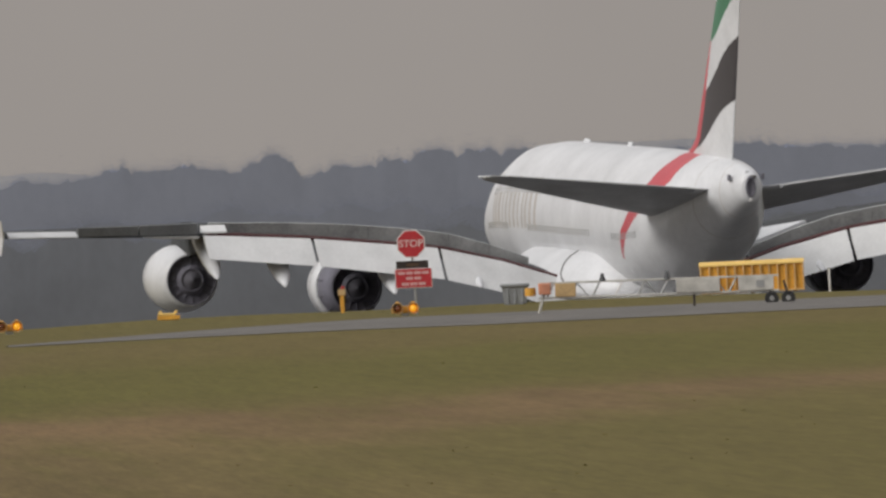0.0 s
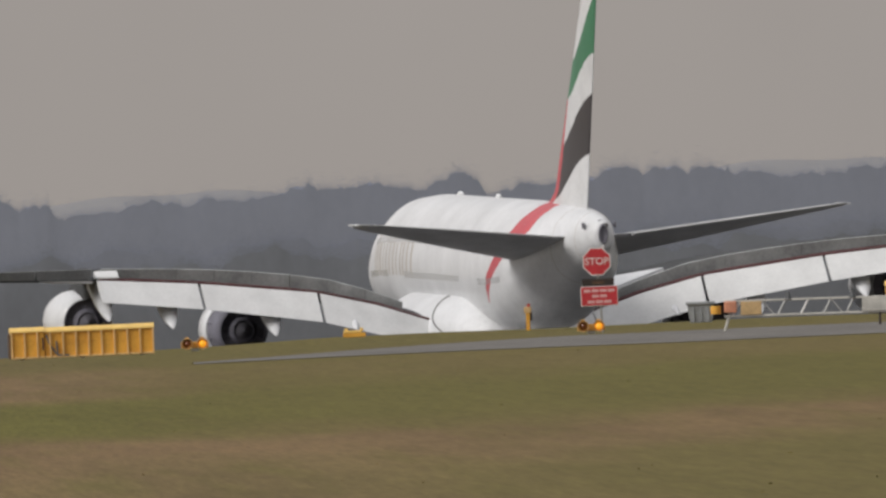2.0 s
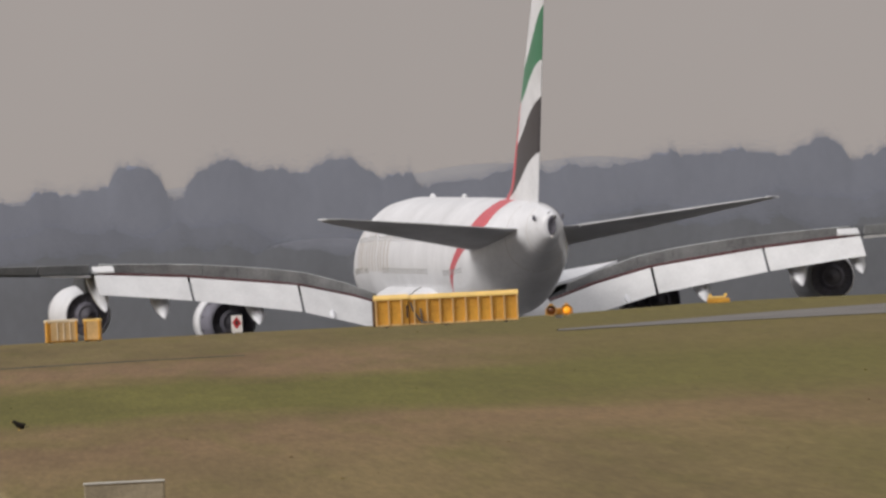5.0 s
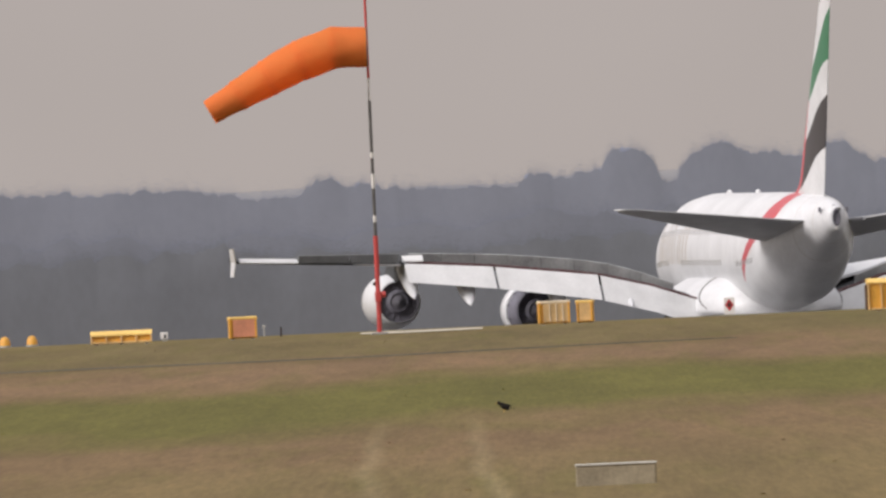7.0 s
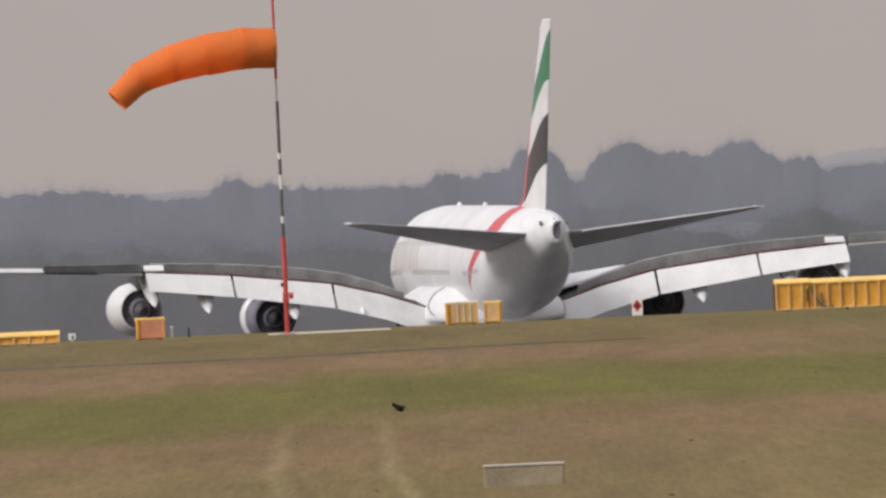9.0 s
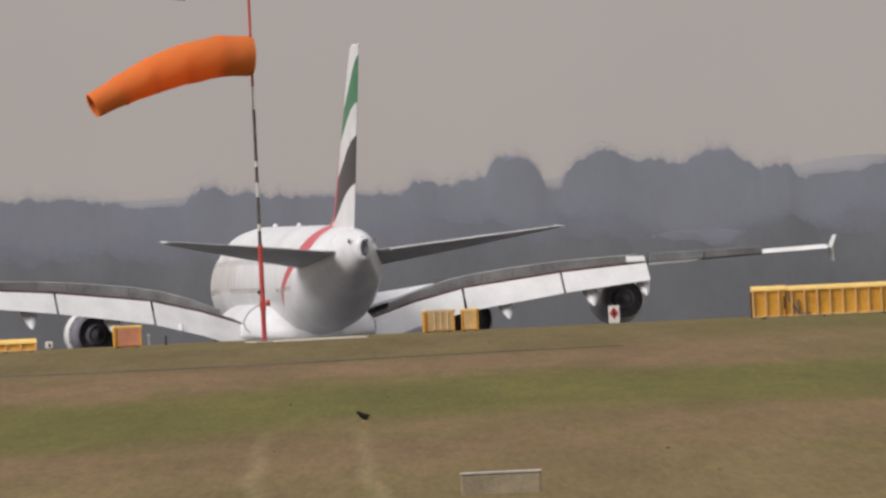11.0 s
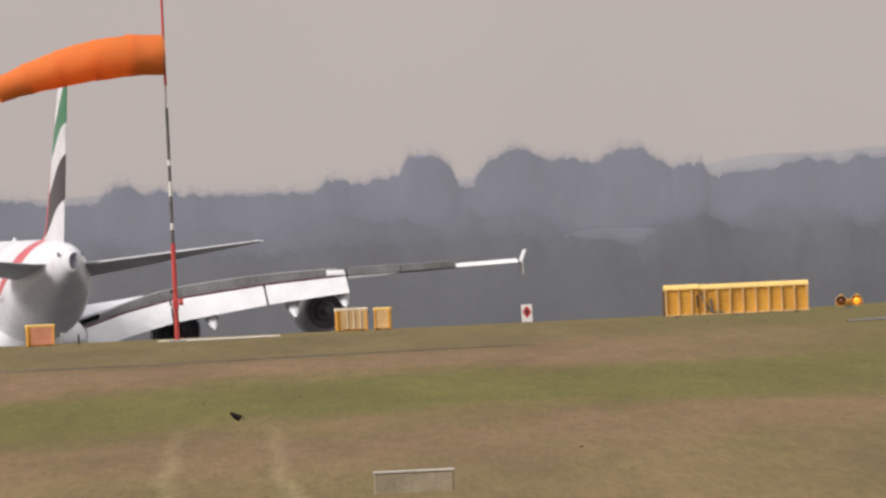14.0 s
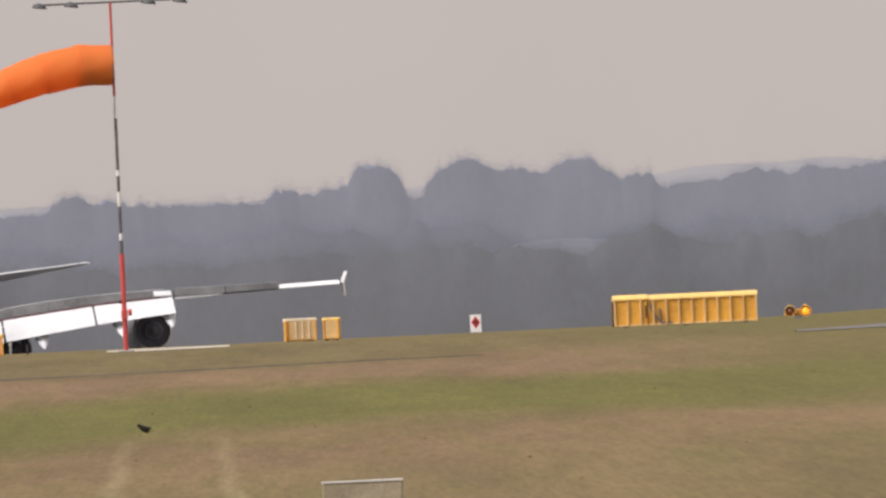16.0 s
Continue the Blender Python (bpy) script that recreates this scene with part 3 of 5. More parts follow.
def build_tall_trees():
    rng = random.Random(8)
    kinds = [build_tree(rng, "tall bare domed tree standing above the far woodland") for _ in range(3)]
    d = FAR + 13
    for k, (u, v, wide) in enumerate(TALL):
        q = 0.88 * wide * d / F / 8.0
        src = kinds[k % 3]
        ob = src if k < 3 else copy_thing(src, Matrix())
        ob.matrix_basis = Matrix.LocRotScale((u / F * d, d + 4 * math.sin(k * 2.1), top_at(v, d) - 33.0 * q), Euler((0, 0, k * 1.3)), (q, q, q))


def build_distance():
    """A ridge paled by haze in its colour behind the woods and a light meadow between two woods."""
    v, f = [], []
    d = 4850.0
    n = 240
    for k in range(n):
        u = -1600 + 4800 * k / (n - 1)
        top = top_at(121 + 5 * math.sin(u / 130.0) + 3 * math.sin(u / 37.0) + 22 * math.exp(-((u - 830) / 330.0) ** 2) + 34 * math.exp(-((u - 2060) / 330.0) ** 2), d)
        x = u / F * d
        v += [(x, d - 260, lie(0, d)), (x, d, top), (x, d + 90, top - 2)]
    for k in range(n - 1):
        a = 3 * k
        f += [(a, a + 3, a + 4, a + 1), (a + 1, a + 4, a + 5, a + 2)]
    tagged(new("backdrop_ridge", mesh_of("backdrop_ridge", v, f, M_HILL, smooth=True)), "ridge on the horizon, paled by haze in its colour", "hill", kind="structure")
    v, f = [], []
    for k in range(13):
        u = 405 + 190 * k / 12
        x = u / F * 3080
        v += [(x, 3060, lie(0, 3060)), (x, 3100, top_at(14 + 12 * math.sin(math.pi * k / 12) ** 0.7, 3100)), (x, 3130, lie(0, 3130))]
    for k in range(12):
        a = 3 * k
        f += [(a, a + 3, a + 4, a + 1), (a + 1, a + 4, a + 5, a + 2)]
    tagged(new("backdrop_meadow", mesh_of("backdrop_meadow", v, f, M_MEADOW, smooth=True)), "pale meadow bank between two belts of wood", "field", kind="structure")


build_distance()
build_woods()
build_tall_trees()

# ---------------------------------------------------------------- the airliner: x forward, y to its left, z up from the ground under the main wheels
BODY = [(-36.15, 0.45, 9.35, 8.05), (-35.9, 0.7, 9.7, 7.8), (-35.2, 0.88, 9.9, 7.55), (-34, 1.1, 10.08, 7.15), (-31, 1.75, 10.3, 6.25), (-26, 2.85, 10.5, 4.3), (-20, 3.4, 10.6, 2.7), (-14, 3.55, 10.62, 2.2),
        (-8, 3.57, 10.62, 2.35), (16, 3.57, 10.62, 2.3), (23, 3.35, 10.3, 2.4), (28, 2.9, 9.4, 2.7), (32.5, 2.2, 8.0, 3.1), (35.2, 1.35, 6.6, 3.8), (36.5, 0.05, 5.3, 5.0)]


@lru_cache(maxsize=None)
def body_at(x):
    xs = [b[0] for b in BODY]
    return tuple(float(np.mean([np.interp(x + o, xs, [b[k] for b in BODY]) for o in (-0.9, -0.45, 0, 0.45, 0.9)])) if -35 < x < 35 else float(np.interp(x, xs, [b[k] for b in BODY])) for k in (1, 2, 3))


def skin(x, a, out=0.0):
    """A point of the fuselage's skin at station x and angle a from the top, to the left."""
    hw, zt, zb = body_at(x)
    zc = zb + (zt - zb) * 0.47
    up, down = zt - zc, zc - zb
    c, s = math.cos(a), math.sin(a)
    return (x, (hw + out) * s, zc + ((up if c > 0 else down) + out) * c)


def build_fuselage(plane):
    xs = list(np.linspace(-36.15, -30, 40)) + list(np.linspace(-29.9, -11, 240)) + list(np.linspace(-10.5, 36.5, 70))
    n = 200
    v = [skin(x, 2 * math.pi * k / n) for x in xs for k in range(n)]
    f, idx = [], []
    for j in range(len(xs) - 1):
        for k in range(n):
            f.append((j * n + k, j * n + (k + 1) % n, (j + 1) * n + (k + 1) % n, (j + 1) * n + k))
            x, a = (xs[j] + xs[j + 1]) / 2, 2 * math.pi * (k + 0.5) / n
            z = skin(x, a)[2]
            # the red band runs from the fin's foot down and forward, narrowing
            mid = float(np.interp(z, (4.5, 6.0, 7.55, 9.05, 10.2, 10.62), (-14.4, -16.1, -19.4, -22.7, -23.4, -22.6)))
            half = float(np.interp(z, (4.4, 4.9, 6.0, 7.55, 9.05, 10.62), (0.1, 0.3, 0.85, 1.45, 2.3, 1.9)))
            idx.append(1 if abs(x - mid) < half and z > 4.4 else 0)
    f.append(tuple(range(n - 1, -1, -1)))
    f.append(tuple((len(xs) - 1) * n + k for k in range(n)))
    idx += [0, 0]
    fus = part("fuselage", mesh_of("fuselage", v, f, [M_WHITE, M_RED], idx, smooth=True), None, plane, "white double-deck fuselage with a red band")
    # exhaust of the tail cone, its rim and the two small vents beside it
    part("tail_exhaust", spin([(0.0, -36.24), (0.30, -36.26), (0.34, -36.36), (0.40, -36.3), (0.44, -35.95)], 24, "X"), M_DARK, plane, "dark round exhaust in the tail cone", pose(0, 0, 8.8) @ Matrix.Diagonal((1, 0.72, 1.5, 1)), True)
    part("tail_light", spin([(0.0, -36.2), (0.1, -36.16), (0.13, -36.05)], 12, "X"), M_SIGNWHITE, plane, "small white tail light", pose(0, 0, 8.05))
    for s in (1, -1):
        part("vent", box((0.5, 0.12, 0.35), (-34.9, s * 0.98, 9.35), 0.03), M_DARK, plane)
    # joints of the tail cone, and a second small outlet over the exhaust
    for x, r in ((-33.3, 0.012), (-29.6, 0.010)):
        ring = [skin(x + dx, 2 * math.pi * k / 60, out) for dx, out in ((0.03, 0.002), (0.0, r), (-0.03, 0.002)) for k in range(61)]
        part("panel_seam", mesh_of("panel_seam", ring, [(q * 61 + k, q * 61 + k + 1, (q + 1) * 61 + k + 1, (q + 1) * 61 + k) for q in range(2) for k in range(60)], M_GOLD), None, fus, "thin joint round the tail cone")
    part("outlet", rod((-35.9, 0.1, 9.55), (-35.5, 0.1, 9.55), 0.16, None, 12), M_DARK, plane)
    part("outlet", box((0.3, 0.34, 0.22), (-36.1, -0.16, 9.36), 0.04), M_SEAM, plane)
    # roof fairings
    for x, l in ((11.0, 1.0), (-2.0, 0.4)):
        part("antenna", spin([(0.02, -l), (0.15, -l * 0.5), (0.2, 0), (0.14, l * 0.5), (0.02, l)], 12, "X"), M_WHITE, plane, "", pose(x, 0, body_at(x)[1] + 0.05), True)
    # cabin windows: two rows a side, each a shallow pane
    pane = mesh_of("window", [(-0.14, 0, -0.19), (0.14, 0, -0.19), (0.14, 0, 0.19), (-0.14, 0, 0.19), (-0.14, -0.05, -0.19), (0.14, -0.05, -0.19), (0.14, -0.05, 0.19), (-0.14, -0.05, 0.19)],
                   [(0, 1, 2, 3), (4, 7, 6, 5), (0, 4, 5, 1), (1, 5, 6, 2), (2, 6, 7, 3), (3, 7, 4, 0)], M_WINDOW)
    for s in (1, -1):
        for row_a, x0, x1 in ((math.radians(97), -19.0, 27.0), (math.radians(67), -14.0, 25.0)):
            x = x0
            while x < x1:
                if int(x / 6.2) % 3 != 2 or row_a < 1.3:
                    p = Vector(skin(x, s * row_a, 0.012))
                    ob = part("window", pane, None, fus)
                    ob.matrix_basis = Matrix.Translation(p) @ Matrix.Rotation(0 if s > 0 else math.pi, 4, "Z") @ Matrix.Rotation((row_a - math.pi / 2) * -0.8, 4, "X")
                x += 0.62
    # the airline's writing stands as plain upright bars in faded gold
    rng = random.Random(3)
    for s in (1, -1):
        x = 24.2
        while x > 9.8:
            hgt = rng.choice((0.30, 0.30, 0.34, 0.44))
            verts, faces = [], []
            w = rng.uniform(0.35, 0.7)
            for j in range(7):
                a = s * math.radians(98 - 60 * hgt * 1.6 * j / 6)
                verts += [skin(x, a, 0.012), skin(x - w, a, 0.012)]
            faces = [(2 * j, 2 * j + 1, 2 * j + 3, 2 * j + 2) for j in range(6)]
            part("livery_bar", mesh_of("livery_bar", verts, faces, M_GOLD), None, fus, "faded gold lettering shown as plain bars")
            x -= w + rng.uniform(0.5, 0.9)
    # fairing at the wing's roots
    prof = []
    for k in range(25):
        x = -10.5 + 31.5 * k / 24
        g = math.sqrt(max(0.03, 1 - max(0.0, 1 - (k + 0.4) / 5.0) ** 2 - max(0.0, 1 - (24.4 - k) / 9.0) ** 2))
        ring = []
        for j in range(48):
            a = 2 * math.pi * j / 48
            ring.append((x, 5.3 * g * math.sin(a), 2.4 - 0.4 * (1 - g) + (2.8 * g if math.cos(a) > 0 else 1.1 * g) * math.cos(a)))
        prof.append(ring)
    fairing = part("belly_fairing", loft(prof), M_WHITE, plane, "bulging white wing-root fairing", None, True)
    # dark joint of the wing's fillet, arching over the fairing on either side
    for s in (1, -1):
        bm = bmesh.new()
        pts = []
        for k in range(15):
            t = k / 14
            x, a = -1.5 - 5.5 * t, math.radians(38 + 48 * t ** 0.7)
            q = (x + 10.5) / 31.5 * 24
            g = math.sqrt(max(0.03, 1 - max(0.0, 1 - (q + 0.4) / 5.0) ** 2))
            pts.append(Vector((x, s * (5.3 * g + 0.02) * math.sin(a), 2.4 - 0.4 * (1 - g) + (2.8 * g + 0.02) * math.cos(a))))
        for p, q in zip(pts, pts[1:]):
            rod(p, q, 0.045, None, 6, bm)
        part("panel_seam", bm, M_SEAM, fairing, "dark curved joint of the fillet")


def foil(x_le, x_te, y, z_le, z_te, thick, n=9):
    """A closed wing section at span y."""
    up, lo = [], []
    for k in range(n + 1):
        t = k / n
        th = thick * 2.6 * (t ** 0.5) * (1 - t) ** 0.9 * 0.5 + 0.03
        x, z = x_le + (x_te - x_le) * t, z_le + (z_te - z_le) * t
        up.append((x, y, z + th * 1.1))
        lo.append((x, y, z - th * 0.9))
    return up + lo[::-1]


WING = [(2.5, 19.0, -3.0, 2.5, 2.55, 1.3), (5.0, 16.6, -3.6, 3.2, 3.15, 1.15), (8.0, 14.2, -4.1, 4.45, 4.22, 1.15), (12.4, 11.0, -4.6, 5.45, 5.3, 0.95),
        (20.0, 5.8, -5.3, 6.5, 6.2, 0.85), (26.2, 1.6, -6.0, 6.95, 6.68, 0.65), (33.0, -4.2, -10.0, 7.2, 6.95, 0.45), (39.6, -10.4, -14.4, 7.45, 7.25, 0.25)]


def wing_at(y, k):
    return float(np.interp(y, [w[0] for w in WING], [w[k] for w in WING]))


def build_wing(plane, s):
    wing = part("wing", loft([foil(w[1], w[2], s * w[0], w[3], w[4], w[5]) for w in WING]), M_GREYWING, plane, "long grey swept wing with flaps and spoilers out", None, True)
    # three flap panels, hanging well down behind the wing
    for y0, y1 in ((4.6, 12.1), (12.3, 19.75), (19.95, 26.45)):
        rings = []
        for k in range(5):
            y = y0 + (y1 - y0) * k / 4
            x, z = wing_at(y, 2), wing_at(y, 4)
            drop = float(np.interp(y, (4.6, 12, 20, 26.2), (1.95, 1.82, 1.58, 1.36)))
            ring = []
            for t, o in ((0, 0.0), (0.03, 0.06), (0.06, 0.08), (0.5, 0.06), (1, 0.02), (0.98, -0.05), (0.6, -0.20), (0.25, -0.28), (0.05, -0.18)):
                ring.append((x - 0.15 - 1.9 * t - o * 0.5, s * y, z - 0.02 - drop * t + o * 0.6))
            rings.append(ring)
        part("flap", loft(rings), M_FLAP, wing, "white trailing-edge flap, lowered")
    # dark maroon slot between flap and wing
    rings = []
    for k in range(13):
        y = 4.6 + 21.6 * k / 12
        x, z = wing_at(y, 2), wing_at(y, 4)
        rings.append([(x - 0.12, s * y, z - 0.02), (x - 0.12, s * y, z + 0.10), (x + 0.35, s * y, z + 0.16), (x + 0.35, s * y, z - 0.1)])
    part("flap_slot", loft(rings), M_WELL, wing, "dark maroon flap slot")
    if s < 0:
        rings = []
        for y, zl, zh, w in ((3.2, 3.9, 5.0, 2.0), (5.4, 4.1, 5.1, 1.8), (7.6, 4.6, 5.35, 1.4), (10.6, 5.55, 5.65, 0.4)):
            rings.append([(w, s * y, zl), (w * 0.4, s * y, zh), (-w, s * y, zl + 0.2), (-w, s * y, zl)])
        part("root_fillet", loft(rings), M_WHITE, wing, "white wing-root fillet")
    # eight spoilers, raised
    for k in range(8):
        y0, y1 = 6.6 + 2.42 * k, 6.6 + 2.42 * k + 2.395
        rings = []
        for y in (y0, y1):
            x, z = wing_at(y, 2), wing_at(y, 4)
            up = float(np.interp(y, (6, 11, 17, 26), (0.62, 0.95, 0.95, 0.68)))
            rings.append([(x + 1.35, s * y, z + 0.1), (x + 0.75, s * y, z + up + 0.04), (x + 0.68, s * y, z + up), (x + 0.9, s * y, z + 0.06)])
        part("spoiler", loft(rings), M_SPOILER, wing, "grey spoiler panel, raised")
    # pale end of the slot, by the outermost flap
    x, z = wing_at(26, 2), wing_at(26, 4)
    part("slot_end", loft([[(x + 0.6, s * y, z + 0.56), (x - 0.12, s * y, z + 0.2), (x - 0.14, s * y, z + 0.1), (x + 0.5, s * y, z + 0.1)] for y in (25.0, 26.45)]), M_FLAP, wing)
    # ailerons, tipped up above the dark wing; the outermost is white
    for y0, y1, m in ((26.8, 30.6, M_AILERON), (30.7, 34.7, M_AILERON), (34.8, 39.4, M_FLAP)):
        rings = []
        for y in (y0, y1):
            x, z = wing_at(y, 2), wing_at(y, 4)
            if m is M_FLAP:
                rings.append([(x + 0.35, s * y, z + 0.34), (x - 0.6, s * y, z + 0.06), (x - 0.62, s * y, z + 0.0), (x + 0.05, s * y, z - 0.02)])
                continue
            up = float(np.interp(y, (26.8, 34.7), (0.66, 0.52)))
            rings.append([(x + 0.9, s * y, z + 0.16), (x - 0.05, s * y, z + up + 0.04), (x - 0.12, s * y, z + up), (x + 0.02, s * y, z + 0.04)])
        part("aileron", loft(rings), m, wing, "white outer aileron" if m is M_FLAP else "grey aileron, tipped up")
    rings = []
    for y, h in ((26.7, 0.16), (29.4, 0.12), (30.4, 0.02)):
        x, z = wing_at(y, 2), wing_at(y, 4)
        rings.append([(x - 0.1, s * y, z - 0.06 - h), (x - 0.18, s * y, z - 0.05), (x + 0.1, s * y, z - 0.04), (x + 0.1, s * y, z - 0.06 - h)])
    part("aileron_edge", loft(rings), M_FLAP, wing, "white strip under the aileron")
    # wing-tip fence
    part("wingtip_fence", loft([[(-12.6, s * 39.7, 7.3), (-12.6, s * 39.78, 7.3), (-14.9, s * 39.78, 7.3), (-14.9, s * 39.7, 7.3)],
                                [(-13.6, s * 39.95, 8.25), (-13.6, s * 40.0, 8.25), (-15.6, s * 40.0, 8.3), (-15.6, s * 39.95, 8.3)]]), M_WHITE, wing, "white wing-tip fence")
    part("wingtip_fence", loft([[(-12.6, s * 39.7, 7.3), (-12.6, s * 39.78, 7.3), (-14.9, s * 39.78, 7.3), (-14.9, s * 39.7, 7.3)],
                                [(-13.0, s * 39.85, 6.3), (-13.0, s * 39.9, 6.3), (-14.6, s * 39.9, 6.25), (-14.6, s * 39.85, 6.25)]]), M_WHITE, wing)
    # flap-track fairings: canoe shapes that end in a point below the flaps
    for y, big in ((26.1, 1.2), (22.0, 1.4), (15.4, 1.42), (10.2, 0.8)):
        x, z = wing_at(y, 2), wing_at(y, 4)
        rings = []
        for t, r, dz in ((0, 0.05, 0.35), (0.2, 0.38, 0.1), (0.45, 0.5, -0.2), (0.7, 0.48, -0.75), (0.88, 0.34, -1.2), (1, 0.06, -1.62)):
            ring = []
            for j in range(12):
                a = 2 * math.pi * j / 12
                ring.append((x + 4.2 - 6.6 * t + 0.5 * r * math.cos(a), s * y + 0.95 * r * big * math.sin(a), z - 0.55 + dz * big + r * big * math.cos(a)))
            rings.append(ring)
        part("flap_track_fairing", loft(rings), M_WHITE, wing, "white pointed flap-track fairing", None, True)


def build_engine(plane, s, y, x0, zc, reverser):
    """A fan engine seen mostly from behind: white cowl, core nozzle and plug; the inner ones with their dark reversers open."""
    front = [(1.40, x0 + 5.9), (1.56, x0 + 6.05), (1.70, x0 + 5.9), (1.93, x0 + 4.6), (2.0, x0 + 3.2), (1.97, x0 + 2.2)]
    back = [(1.86, x0 + 1.1), (1.72, x0 + 0.2), (1.52, x0 - 0.75), (1.47, x0 - 0.75), (1.60, x0 + 0.1)]
    e = part("engine", spin(front + ([(1.80, x0 + 2.1), (1.75, x0 + 2.3)] if reverser else back) + [(1.40, x0 + 5.9)], 48, "X"),
             M_WHITE, plane, "white jet engine cowling under the wing", pose(0, s * y, zc), True)
    if reverser:
        part("reverser", spin([(1.80, x0 + 2.4), (1.82, x0 + 1.1), (1.72, x0 + 0.2), (1.50, x0 - 0.75), (1.45, x0 - 0.75), (1.58, x0 + 0.1)], 48, "X"), M_REVERSER, e, "dark open thrust reverser", None, True)
        for k in range(12):
            a = math.pi * 2 * (k + 0.5) / 12
            part("cascade_rib", rod((x0 + 2.2, 1.84 * math.cos(a), 1.84 * math.sin(a)), (x0 + 0.9, 1.84 * math.cos(a), 1.84 * math.sin(a)), 0.05, None, 6), M_DARK, e)
    part("cowl_seam", spin([(2.005, x0 + 3.75), (2.01, x0 + 3.70), (2.005, x0 + 3.65)], 48, "X"), M_SEAM, e, "thin dark cowl joint", None, True)
    part("nozzle_ring", spin([(1.45, x0 - 0.1), (1.47, x0 - 0.77), (1.43, x0 - 0.80), (1.38, x0 - 0.75), (1.38, x0 - 0.1)], 48, "X"), M_DARK, e, "dark nozzle ring", None, True)
    part("fan_duct", spin([(1.42, x0 - 0.62), (0.8, x0 - 0.60)], 48, "X"), M_REVERSER, e, "", None, True)
    part("core_cowl", spin([(1.0, x0 - 0.3), (0.86, x0 - 0.7), (0.72, x0 - 0.82), (0.66, x0 - 0.88), (0.60, x0 - 0.88), (0.58, x0 - 0.8)], 36, "X"), M_REVERSER, e, "dark core cowl", None, True)
    part("exhaust_plug", spin([(0.6, x0 - 0.82), (0.36, x0 - 0.92), (0.18, x0 - 1.04), (0.02, x0 - 1.12)], 24, "X"), M_DARK, e, "", None, True)
    for k in range(16):
        a = math.pi * 2 * k / 16
        part("duct_vane", rod((x0 - 0.64, 0.84 * math.cos(a), 0.84 * math.sin(a)), (x0 - 0.64, 1.4 * math.cos(a), 1.4 * math.sin(a)), 0.035, None, 6), M_DARK, e)
    zt = wing_at(y, 4) - zc
    part("pylon", loft([[(x0 + 4.8, -0.2, 1.9), (x0 + 4.8, 0.2, 1.9), (x0 + 4.2, 0.2, 2.2), (x0 + 4.2, -0.2, 2.2)], [(x0 + 1, -0.28, 1.2), (x0 + 1, 0.28, 1.2), (x0 + 0.5, 0.28, zt + 0.6), (x0 + 0.5, -0.28, zt + 0.6)],
                        [(x0 - 2.8, -0.2, zt - 1.2), (x0 - 2.8, 0.2, zt - 1.2), (x0 - 3.5, 0.2, zt), (x0 - 3.5, -0.2, zt)], [(x0 - 5.4, -0.05, zt - 0.9), (x0 - 5.4, 0.05, zt - 0.9), (x0 - 5.6, 0.05, zt - 0.3), (x0 - 5.6, -0.05, zt - 0.3)]]),
         M_GREYWING, e, "grey engine pylon")


